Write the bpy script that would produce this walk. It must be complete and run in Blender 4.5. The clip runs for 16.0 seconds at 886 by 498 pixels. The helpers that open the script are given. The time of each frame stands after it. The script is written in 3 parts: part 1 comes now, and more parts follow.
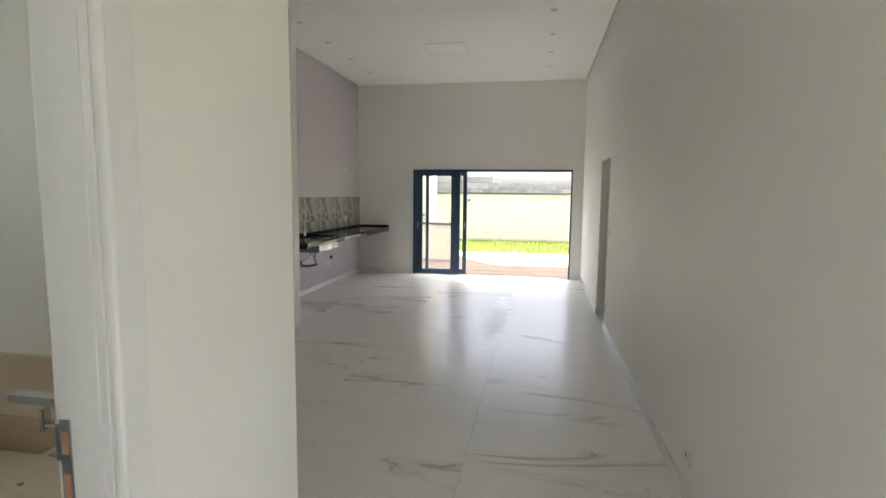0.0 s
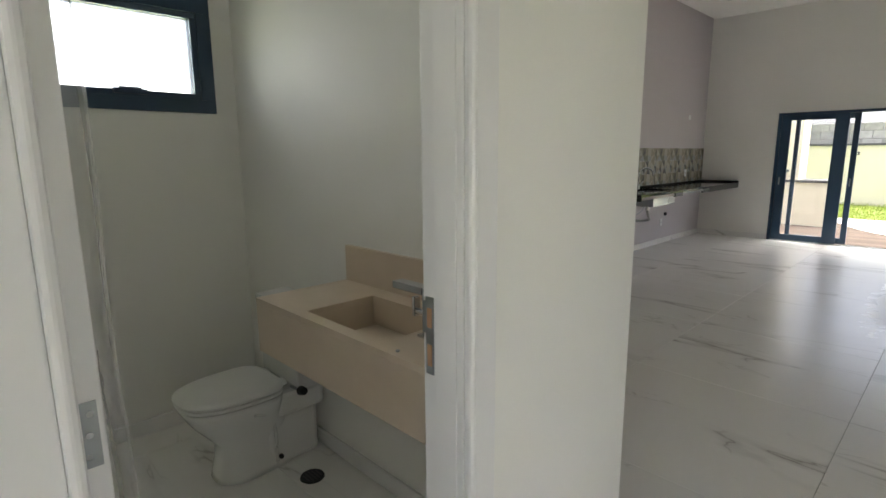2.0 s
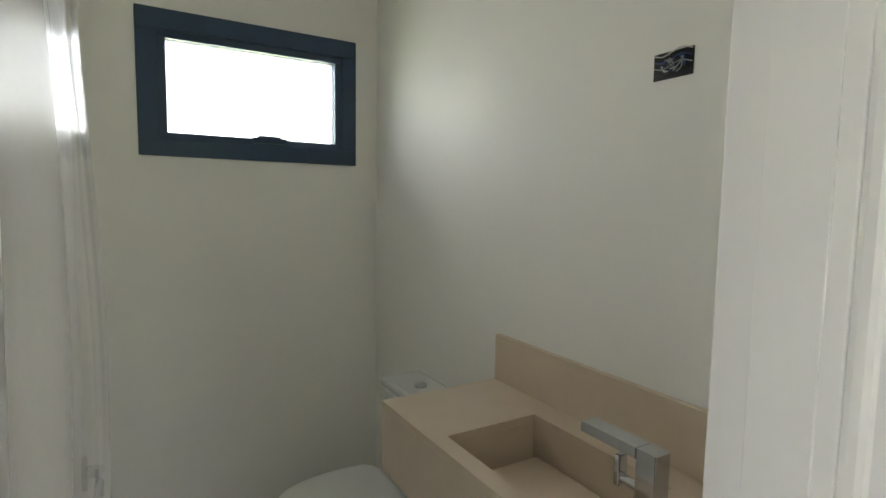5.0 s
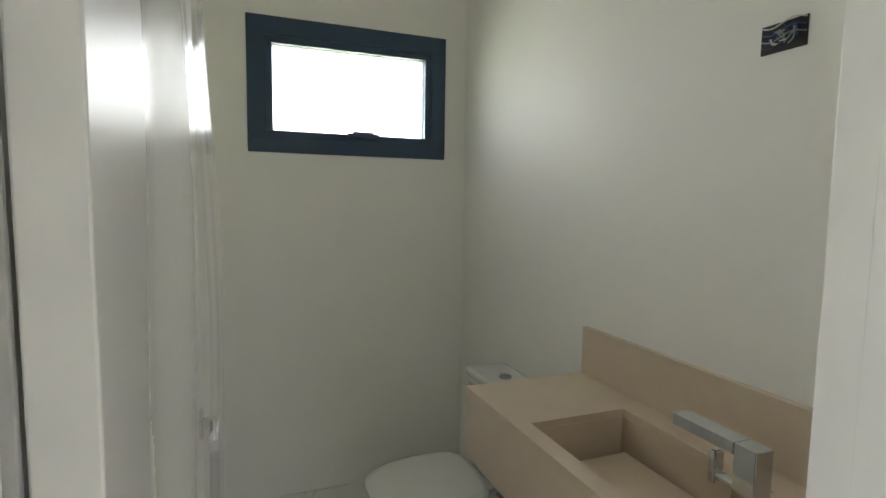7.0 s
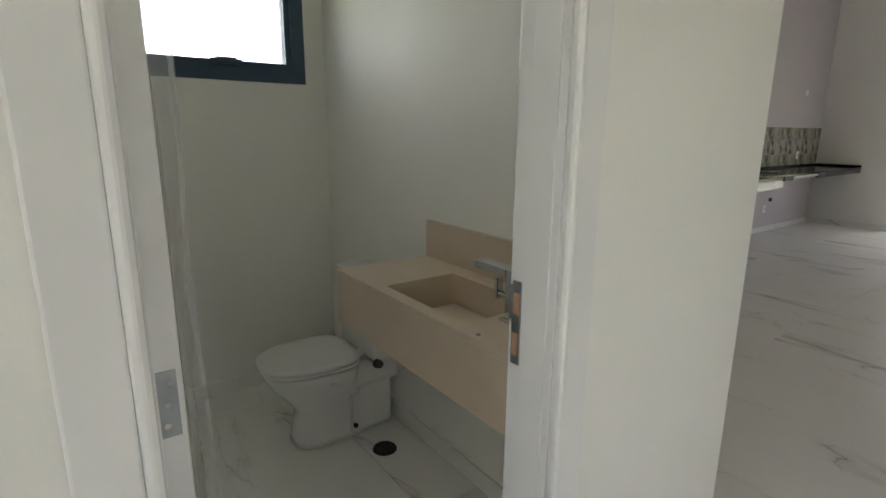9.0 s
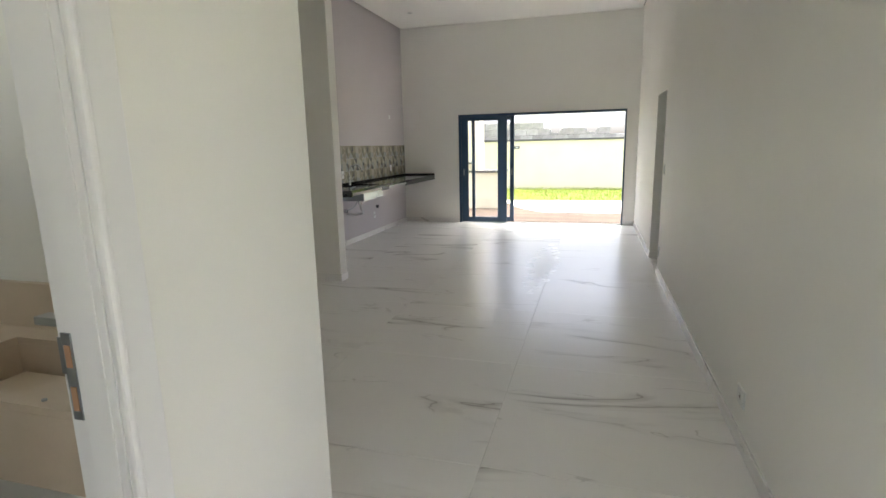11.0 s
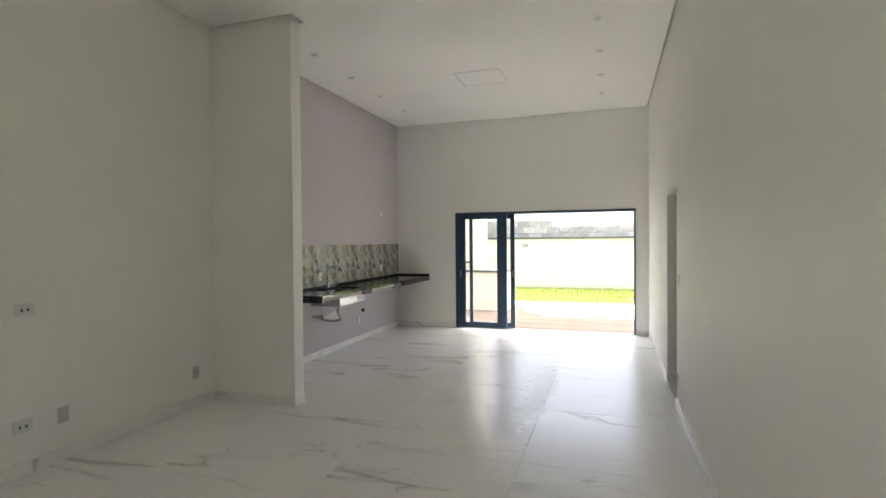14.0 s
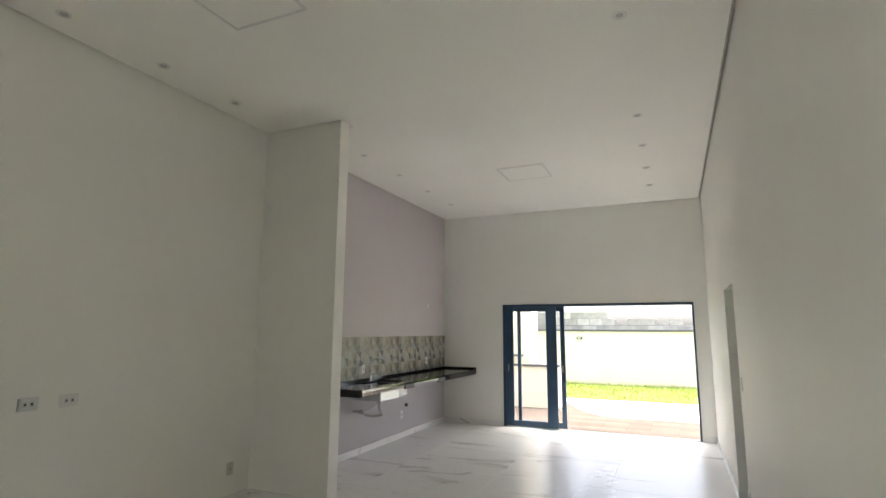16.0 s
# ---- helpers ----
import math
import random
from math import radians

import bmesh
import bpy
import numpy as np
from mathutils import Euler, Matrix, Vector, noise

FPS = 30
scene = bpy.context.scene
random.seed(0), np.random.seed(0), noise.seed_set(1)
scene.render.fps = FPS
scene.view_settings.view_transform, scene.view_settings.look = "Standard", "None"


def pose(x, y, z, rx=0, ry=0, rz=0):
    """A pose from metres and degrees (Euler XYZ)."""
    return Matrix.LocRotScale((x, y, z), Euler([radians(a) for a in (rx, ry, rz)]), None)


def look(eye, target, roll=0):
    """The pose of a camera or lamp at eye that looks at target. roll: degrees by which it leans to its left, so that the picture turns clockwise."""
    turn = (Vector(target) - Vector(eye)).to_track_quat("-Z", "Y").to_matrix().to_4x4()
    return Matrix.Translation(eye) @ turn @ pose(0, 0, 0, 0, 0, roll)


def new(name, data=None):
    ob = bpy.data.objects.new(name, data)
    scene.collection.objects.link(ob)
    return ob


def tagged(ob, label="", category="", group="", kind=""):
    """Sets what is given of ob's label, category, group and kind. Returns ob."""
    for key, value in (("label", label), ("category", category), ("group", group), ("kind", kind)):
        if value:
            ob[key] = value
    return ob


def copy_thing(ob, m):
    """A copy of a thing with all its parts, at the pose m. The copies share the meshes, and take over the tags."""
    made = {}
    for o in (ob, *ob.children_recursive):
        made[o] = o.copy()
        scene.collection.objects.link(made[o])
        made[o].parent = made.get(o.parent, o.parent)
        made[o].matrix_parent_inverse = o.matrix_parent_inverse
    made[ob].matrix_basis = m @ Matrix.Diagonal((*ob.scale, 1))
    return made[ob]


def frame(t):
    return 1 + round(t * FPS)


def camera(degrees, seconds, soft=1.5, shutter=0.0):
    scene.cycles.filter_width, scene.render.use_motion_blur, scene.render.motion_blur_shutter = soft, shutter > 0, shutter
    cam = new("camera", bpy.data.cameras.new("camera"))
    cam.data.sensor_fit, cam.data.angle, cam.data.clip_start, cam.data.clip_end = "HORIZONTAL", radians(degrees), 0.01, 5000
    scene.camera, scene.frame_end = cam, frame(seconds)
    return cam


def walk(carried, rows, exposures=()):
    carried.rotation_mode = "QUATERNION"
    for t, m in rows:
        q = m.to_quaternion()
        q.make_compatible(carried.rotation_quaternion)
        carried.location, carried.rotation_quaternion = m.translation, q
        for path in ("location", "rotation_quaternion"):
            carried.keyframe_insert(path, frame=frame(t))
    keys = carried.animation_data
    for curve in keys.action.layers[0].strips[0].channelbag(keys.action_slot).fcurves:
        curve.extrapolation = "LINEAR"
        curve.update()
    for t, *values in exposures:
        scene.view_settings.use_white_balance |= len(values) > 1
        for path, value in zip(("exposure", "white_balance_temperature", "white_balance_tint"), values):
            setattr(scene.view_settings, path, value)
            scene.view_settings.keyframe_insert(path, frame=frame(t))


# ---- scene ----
cam = camera(80.8, 16.0)
PATH = [
    (0, (0.231, 0.028, 1.586), (-0.128, 1.984, 1.377), 0.6),
    (0.5, (0.167, -0.075, 1.544), (-0.196, 1.879, 1.319), 2.6),
    (1, (0.124, -0.041, 1.504), (-0.72, 1.754, 1.249), 1.0),
    (1.5, (0.153, 0.035, 1.485), (-1.029, 1.614, 1.153), 0.7),
    (2, (0.151, 0.093, 1.454), (-1.253, 1.471, 1.095), -0.4),
    (2.5, (0.133, 0.145, 1.387), (-1.325, 1.405, 0.853), 0.8),
    (3, (0.123, 0.148, 1.39), (-1.367, 1.336, 0.785), 1.4),
    (3.5, (0.11, 0.136, 1.441), (-1.452, 1.273, 0.924), 1.4),
    (4, (-0.005, 0.15, 1.456), (-1.644, 1.206, 1.011), 0.8),
    (4.5, (-0.23, 0.238, 1.48), (-1.909, 1.264, 1.123), 0.9),
    (5, (-0.358, 0.315, 1.506), (-2.068, 1.337, 1.327), 0.9),
    (5.2, (-0.391, 0.339, 1.523), (-2.115, 1.346, 1.408), 0.5),
    (7.3, (-0.311, 0.292, 1.452), (-2.171, 0.996, 1.249), 0.7),
    (7.5, (-0.266, 0.261, 1.441), (-2.097, 1.021, 1.174), 0.8),
    (8, (-0.15, 0.213, 1.435), (-1.911, 1.078, 1.046), 0.9),
    (8.5, (-0.017, 0.173, 1.43), (-1.756, 1.066, 1.011), 0.7),
    (9, (0.069, 0.132, 1.441), (-1.51, 1.275, 0.995), 0.5),
    (9.5, (0.135, 0.032, 1.451), (-1.105, 1.532, 0.99), 0.6),
    (10, (0.189, -0.036, 1.462), (-0.715, 1.686, 0.994), 1.4),
    (10.2, (0.212, -0.026, 1.461), (-0.541, 1.767, 0.995), 1.2),
    (12.3, (0.379, 0.609, 1.522), (-0.091, 2.537, 1.275), -1.4),
    (12.5, (0.383, 0.679, 1.525), (-0.082, 2.611, 1.303), -1.2),
    (13, (0.375, 0.838, 1.528), (-0.096, 2.772, 1.33), -1.0),
    (13.5, (0.386, 0.943, 1.546), (-0.112, 2.874, 1.393), -0.5),
    (14, (0.442, 1.078, 1.56), (-0.171, 2.981, 1.53), -0.5),
    (14.5, (0.484, 1.175, 1.582), (-0.201, 3.051, 1.68), -0.5),
    (15, (0.519, 1.18, 1.598), (-0.214, 3.031, 1.79), 0.1),
    (15.5, (0.529, 1.176, 1.61), (-0.239, 3.005, 1.869), 0.3),
    (16, (0.548, 1.181, 1.612), (-0.25, 2.989, 1.921), 0.3),
]
STOPS = [(0.0, 3.4), (1.0, 3.3), (2.0, 3.15), (4.0, 3.2), (5.0, 3.55), (7.5, 3.6), (8.5, 3.2), (9.5, 3.15), (10.2, 3.35), (12.3, 3.55), (13.5, 3.62), (16.0, 3.63)]
walk(cam, [(t, look(eye, target, roll)) for t, eye, target, roll in PATH], [(t, stops, 6320, 2) for t, stops in STOPS])

# ---- daylight ----
scene.cycles.max_bounces, scene.cycles.diffuse_bounces = 16, 10
world = bpy.data.worlds.new("daylight")
scene.world = world
world.use_nodes = True
wn = world.node_tree.nodes
sky = wn.new("ShaderNodeTexSky")
sky.sky_type, sky.sun_disc = "NISHITA", False
sky.sun_elevation, sky.sun_rotation = radians(75), radians(51)
sky.air_density, sky.dust_density, sky.ozone_density = 0.2, 6.0, 0.3
wn["Background"].inputs["Strength"].default_value = 0.15
world.node_tree.links.new(sky.outputs[0], wn["Background"].inputs["Color"])

sun = new("sun", bpy.data.lights.new("sun", "SUN"))
sun.data.energy, sun.data.angle, sun.data.color = 0.5, radians(12), (1.0, 0.96, 0.9)
sun.matrix_world = look((0, 0, 0), (-0.2, -0.16, -1.0))


def opening_light(name, at, target, w, h, watts, colour, spread):
    """An area lamp at an opening, in place of the sky's light."""
    o = new(name, bpy.data.lights.new(name, "AREA"))
    o.data.shape, o.data.size, o.data.size_y, o.data.energy, o.data.color = "RECTANGLE", w, h, watts, colour
    o.data.spread = radians(spread)
    o.matrix_world = look(at, target)


# Added fill lamp at the unseen front opening, to brighten the hall.
opening_light("added_entrance_fill", (0.30, -2.68, 1.15), (0.30, 0.0, 1.15), 1.08, 2.28, 0.35, (0.88, 0.94, 1.0), 180)
opening_light("lavatory_daylight", (-2.84, 0.803, 1.958), (0.0, 0.803, 1.958), 0.69, 0.36, 0.17, (1.0, 0.95, 0.93), 112)


# ---- materials ----
def material(name, colour, rough=0.5, metal=0.0, vary=0.06, scale=3.0, grain=60.0, bump=0.05, spec=0.5, coat=0.0, depth=0.004):
    """A painted or plain surface: two scales of colour variation and a fine relief."""
    m = bpy.data.materials.new(name)
    m.use_nodes = True
    nt = m.node_tree
    n, link = nt.nodes, nt.links.new
    b = n["Principled BSDF"]
    b.inputs["Roughness"].default_value = rough
    b.inputs["Metallic"].default_value = metal
    b.inputs["Specular IOR Level"].default_value = spec
    b.inputs["Coat Weight"].default_value = coat
    tc = n.new("ShaderNodeTexCoord")
    big, fine = n.new("ShaderNodeTexNoise"), n.new("ShaderNodeTexNoise")
    big.inputs["Scale"].default_value, fine.inputs["Scale"].default_value = scale, grain
    big.inputs["Detail"].default_value = 4.0
    for t in (big, fine):
        link(tc.outputs["Object"], t.inputs["Vector"])
    add = n.new("ShaderNodeMath")
    add.operation = "MULTIPLY_ADD"
    link(fine.outputs[0], add.inputs[0])
    add.inputs[1].default_value = 0.35
    link(big.outputs[0], add.inputs[2])
    ramp = n.new("ShaderNodeMapRange")
    ramp.inputs["From Min"].default_value, ramp.inputs["From Max"].default_value = 0.35, 1.0
    ramp.inputs["To Min"].default_value, ramp.inputs["To Max"].default_value = 1 - vary, 1 + vary
    link(add.outputs[0], ramp.inputs["Value"])
    mul = n.new("ShaderNodeVectorMath")
    mul.operation = "SCALE"
    mul.inputs[0].default_value = colour
    link(ramp.outputs[0], mul.inputs["Scale"])
    link(mul.outputs[0], b.inputs["Base Color"])
    if bump:
        bp = n.new("ShaderNodeBump")
        bp.inputs["Strength"].default_value, bp.inputs["Distance"].default_value = bump, depth
        link(fine.outputs[0], bp.inputs["Height"])
        link(bp.outputs[0], b.inputs["Normal"])
    return m


def marble(name, dust=False):
    """White porcelain with grey veins; dust adds the dried residue along the long joint."""
    m = bpy.data.materials.new(name)
    m.use_nodes = True
    nt = m.node_tree
    n, link = nt.nodes, nt.links.new
    b = n["Principled BSDF"]
    geo, info = n.new("ShaderNodeNewGeometry"), n.new("ShaderNodeObjectInfo")
    shift = n.new("ShaderNodeVectorMath")
    shift.operation = "MULTIPLY_ADD"
    comb = n.new("ShaderNodeCombineXYZ")
    for k in range(3):
        link(info.outputs["Random"], comb.inputs[k])
    link(comb.outputs[0], shift.inputs[0])
    shift.inputs[1].default_value = (37.0, 53.0, 11.0)
    link(geo.outputs["Position"], shift.inputs[2])
    mp = n.new("ShaderNodeMapping")
    mp.inputs["Rotation"].default_value = (0, 0, radians(13))
    mp.inputs["Scale"].default_value = (0.36, 1.5, 1.0)
    link(shift.outputs[0], mp.inputs["Vector"])

    def vein(scale, width, lo, hi, seed):
        a, mask = n.new("ShaderNodeTexNoise"), n.new("ShaderNodeTexNoise")
        off = n.new("ShaderNodeVectorMath")
        off.inputs[1].default_value = (seed, seed * 0.7, 0)
        link(mp.outputs[0], off.inputs[0])
        link(off.outputs[0], a.inputs["Vector"])
        link(off.outputs[0], mask.inputs["Vector"])
        a.inputs["Scale"].default_value, a.inputs["Detail"].default_value, a.inputs["Distortion"].default_value = scale, 5.0, 0.7
        a.inputs["Roughness"].default_value = 0.45
        mask.inputs["Scale"].default_value, mask.inputs["Detail"].default_value = scale * 1.1, 1.0
        d, e = n.new("ShaderNodeMath"), n.new("ShaderNodeMath")
        d.operation, e.operation = "SUBTRACT", "ABSOLUTE"
        link(a.outputs[0], d.inputs[0])
        d.inputs[1].default_value = 0.5
        link(d.outputs[0], e.inputs[0])
        r, k = n.new("ShaderNodeMapRange"), n.new("ShaderNodeMapRange")
        r.interpolation_type = "SMOOTHSTEP"
        r.inputs["From Min"].default_value, r.inputs["From Max"].default_value = 0.0, width
        r.inputs["To Min"].default_value, r.inputs["To Max"].default_value = 1.0, 0.0
        link(e.outputs[0], r.inputs["Value"])
        k.interpolation_type = "SMOOTHSTEP"
        k.inputs["From Min"].default_value, k.inputs["From Max"].default_value = lo, hi
        link(mask.outputs[0], k.inputs["Value"])
        out = n.new("ShaderNodeMath")
        out.operation = "MULTIPLY"
        link(r.outputs[0], out.inputs[0])
        link(k.outputs[0], out.inputs[1])
        return out

    def mix(fac, a, c, weight=1.0):
        w = n.new("ShaderNodeMath")
        w.operation = "MULTIPLY"
        link(fac, w.inputs[0])
        w.inputs[1].default_value = weight
        x = n.new("ShaderNodeMix")
        x.data_type = "RGBA"
        link(w.outputs[0], x.inputs[0])
        if isinstance(a, tuple):
            x.inputs[6].default_value = a
        else:
            link(a, x.inputs[6])
        x.inputs[7].default_value = c
        return x.outputs[2]

    cloud = n.new("ShaderNodeTexNoise")
    cloud.inputs["Scale"].default_value, cloud.inputs["Detail"].default_value = 1.3, 5.0
    link(mp.outputs[0], cloud.inputs["Vector"])
    col = mix(cloud.outputs[0], (0.86, 0.85, 0.83, 1), (0.72, 0.71, 0.69, 1), 0.5)
    col = mix(vein(1.4, 0.050, 0.53, 0.70, 0.0).outputs[0], col, (0.42, 0.41, 0.39, 1), 0.55)
    col = mix(vein(1.4, 0.008, 0.53, 0.66, 0.0).outputs[0], col, (0.24, 0.22, 0.20, 1), 0.55)
    col = mix(vein(2.6, 0.008, 0.55, 0.66, 9.3).outputs[0], col, (0.34, 0.32, 0.29, 1), 0.4)
    b.inputs["Roughness"].default_value = 0.27
    b.inputs["Specular IOR Level"].default_value = 0.8
    if dust:
        sep = n.new("ShaderNodeSeparateXYZ")
        link(geo.outputs["Position"], sep.inputs[0])

        def near(out, centre, half):
            a, c, r = n.new("ShaderNodeMath"), n.new("ShaderNodeMath"), n.new("ShaderNodeMapRange")
            a.operation, c.operation = "SUBTRACT", "ABSOLUTE"
            link(out, a.inputs[0])
            a.inputs[1].default_value = centre
            link(a.outputs[0], c.inputs[0])
            r.inputs["From Min"].default_value, r.inputs["From Max"].default_value = 0.0, half
            r.inputs["To Min"].default_value, r.inputs["To Max"].default_value = 1.0, 0.0
            link(c.outputs[0], r.inputs["Value"])
            return r.outputs[0]
        blot = n.new("ShaderNodeTexNoise")
        blot.inputs["Scale"].default_value, blot.inputs["Detail"].default_value = 9.0, 8.0
        link(geo.outputs["Position"], blot.inputs["Vector"])
        m1, m2, th = n.new("ShaderNodeMath"), n.new("ShaderNodeMath"), n.new("ShaderNodeMapRange")
        m1.operation, m2.operation = "MULTIPLY", "MULTIPLY"
        link(near(sep.outputs["X"], -0.27, 0.36), m1.inputs[0])
        link(near(sep.outputs["Y"], 6.7, 2.6), m1.inputs[1])
        link(m1.outputs[0], m2.inputs[0])
        link(blot.outputs[0], m2.inputs[1])
        th.inputs["From Min"].default_value, th.inputs["From Max"].default_value = 0.25, 0.31
        link(m2.outputs[0], th.inputs["Value"])
        col = mix(th.outputs[0], col, (0.50, 0.47, 0.42, 1), 0.16)
        rr = n.new("ShaderNodeMapRange")
        rr.inputs["To Min"].default_value, rr.inputs["To Max"].default_value = 0.27, 0.34
        link(th.outputs[0], rr.inputs["Value"])
        link(rr.outputs[0], b.inputs["Roughness"])
    link(col, b.inputs["Base Color"])
    bp = n.new("ShaderNodeBump")
    bp.inputs["Strength"].default_value, bp.inputs["Distance"].default_value = 0.04, 0.003
    link(cloud.outputs[0], bp.inputs["Height"])
    link(bp.outputs[0], b.inputs["Normal"])
    return m


def glass(name, rough=0.0, tint=(1, 1, 1)):
    m = bpy.data.materials.new(name)
    m.use_nodes = True
    b = m.node_tree.nodes["Principled BSDF"]
    b.inputs["Base Color"].default_value = (*tint, 1)
    b.inputs["Transmission Weight"].default_value = 1.0
    b.inputs["Roughness"].default_value = rough
    b.inputs["IOR"].default_value = 1.45
    return m


def pieces(name, colour, rough, vary, grain=30.0, bump=0.3):
    """A surface whose separate pieces differ in tone."""
    m = material(name, colour, rough, vary=0.22, scale=5.0, grain=grain, bump=bump)
    nt = m.node_tree
    n, link = nt.nodes, nt.links.new
    info, r, mul = n.new("ShaderNodeObjectInfo"), n.new("ShaderNodeMapRange"), n.new("ShaderNodeVectorMath")
    r.inputs["To Min"].default_value, r.inputs["To Max"].default_value = 1 - vary, 1 + vary
    link(info.outputs["Random"], r.inputs["Value"])
    mul.operation = "SCALE"
    b = n["Principled BSDF"]
    b.inputs["Specular IOR Level"].default_value = 0.12
    link(b.inputs["Base Color"].links[0].from_socket, mul.inputs[0])
    link(r.outputs[0], mul.inputs["Scale"])
    link(mul.outputs[0], b.inputs["Base Color"])
    return m


WALL = material("white_wall_paint", (0.82, 0.812, 0.776), 0.55, vary=0.025, scale=1.2, grain=180, bump=0.06, depth=0.002)
LILAC = material("lilac_wall_paint", (0.50, 0.465, 0.48), 0.55, vary=0.025, scale=1.2, grain=180, bump=0.06, depth=0.002)
CEIL = material("ceiling_paint", (0.84, 0.832, 0.805), 0.7, vary=0.02, scale=0.8, grain=200, bump=0.03, depth=0.002)
GAP = material("shadow_gap_grey", (0.45, 0.44, 0.42), 0.6)
LACQUER = material("white_lacquer", (0.78, 0.775, 0.775), 0.34, vary=0.02, scale=2, grain=25, bump=0.015, depth=0.002)
TILE = marble("marble_porcelain", True)
SKIRT = marble("marble_skirting")
GROUT = material("grout", (0.56, 0.55, 0.52), 0.8)
# Navy black, with blue glare from the bright openings mixed into the colour.
ALU = material("navy_aluminium_with_glare", (0.026, 0.056, 0.105), 0.35, vary=0.08, grain=300, bump=0.03)
GLASS = glass("clear_glass")
FROST = glass("frosted_glass", 0.45)
STONE = material("beige_composite_stone", (0.60, 0.50, 0.39), 0.32, vary=0.05, scale=9, grain=220, bump=0.02)
CHROME = material("chrome", (0.62, 0.63, 0.65), 0.12, 1.0, vary=0.03, bump=0)
STEEL = material("brushed_steel", (0.36, 0.38, 0.40), 0.32, 1.0, vary=0.06, grain=150, bump=0.04)
CERAMIC = material("white_ceramic", (0.76, 0.76, 0.75), 0.12, vary=0.02, bump=0, coat=0.3)
SEATPL = material("white_seat_plastic", (0.74, 0.74, 0.73), 0.28, vary=0.02, bump=0)
BLACK = material("black_plastic", (0.02, 0.02, 0.022), 0.45, vary=0.1)
FILM = material("protective_plastic_film", (0.80, 0.80, 0.79), 0.16, vary=0.05, scale=4, grain=40, bump=0.15)
FILM.node_tree.nodes["Principled BSDF"].inputs["Alpha"].default_value = 0.42
GRANITE = material("black_granite", (0.012, 0.012, 0.013), 0.10, vary=0.4, scale=30, grain=500, bump=0)
RAW = material("raw_stone_edge", (0.40, 0.36, 0.31), 0.7, vary=0.08, grain=90, bump=0.2)
PLATE = material("white_switch_plastic", (0.70, 0.71, 0.70), 0.3, vary=0.02, bump=0)
PLATEG = material("grey_blank_plate", (0.52, 0.53, 0.52), 0.4, vary=0.03, bump=0)
WOODCORE = material("raw_wood_mortise", (0.50, 0.30, 0.18), 0.7, vary=0.15, grain=60)
PIPE = material("grey_pipe", (0.45, 0.45, 0.45), 0.4, vary=0.05, bump=0)
CREAM = material("cream_render", (0.68, 0.63, 0.51), 0.8, vary=0.06, scale=1.5, grain=40, bump=0.3)
COPING = material("dark_stone_coping", (0.07, 0.07, 0.075), 0.6, vary=0.12)
BLOCK = pieces("concrete_block", (0.34, 0.335, 0.32), 0.9, 0.25)
MORTAR = material("mortar", (0.45, 0.44, 0.42), 0.9, vary=0.1)
DECK = pieces("wood_look_paving", (0.085, 0.066, 0.055), 0.95, 0.16, 20, 0.1)
CONCRETE = material("pale_concrete_path", (0.50, 0.47, 0.43), 0.85, vary=0.08, grain=50, bump=0.2)
TURF = material("grass_soil", (0.12, 0.16, 0.03), 0.95, vary=0.3, scale=4, grain=30, bump=0.5, depth=0.02)
BLADE = material("grass_blades", (0.23, 0.28, 0.04), 0.7, vary=0.3, scale=2, bump=0)
WIRES = [material("wire_" + k, c, 0.4, bump=0) for k, c in (("blue", (0.05, 0.10, 0.30)), ("white", (0.6, 0.6, 0.58)), ("black", (0.02, 0.02, 0.02)), ("grey", (0.3, 0.32, 0.33)))]
FACETS = [material("splash_" + k, c, 0.25, vary=0.05, bump=0) for k, c in (
    ("cream", (0.42, 0.40, 0.33)), ("olive", (0.20, 0.195, 0.15)), ("grey", (0.13, 0.13, 0.125)), ("sand", (0.31, 0.28, 0.22)), ("pale", (0.34, 0.35, 0.33)))]


# ---- helpers ----
def box(bm, lo, hi, bevel=0.0, seg=2):
    m = Matrix.Translation([(a + b) / 2 for a, b in zip(lo, hi)]) @ Matrix.Diagonal([*(b - a for a, b in zip(lo, hi)), 1])
    made = bmesh.ops.create_cube(bm, size=1.0, matrix=m)
    if bevel:
        edges = list({e for v in made["verts"] for e in v.link_edges})
        bmesh.ops.bevel(bm, geom=edges, offset=bevel, segments=seg, profile=0.5, affect="EDGES")
    return bm


def boxes(*pairs, bevel=0.0):
    bm = bmesh.new()
    for lo, hi in pairs:
        box(bm, lo, hi, bevel)
    return bm


def rod(bm, a, b, r, sides=16, r2=None):
    a, b = Vector(a), Vector(b)
    m = Matrix.Translation((a + b) / 2) @ (b - a).to_track_quat("Z", "Y").to_matrix().to_4x4()
    bmesh.ops.create_cone(bm, cap_ends=True, segments=sides, radius1=r, radius2=r if r2 is None else r2, depth=(b - a).length, matrix=m)
    return bm


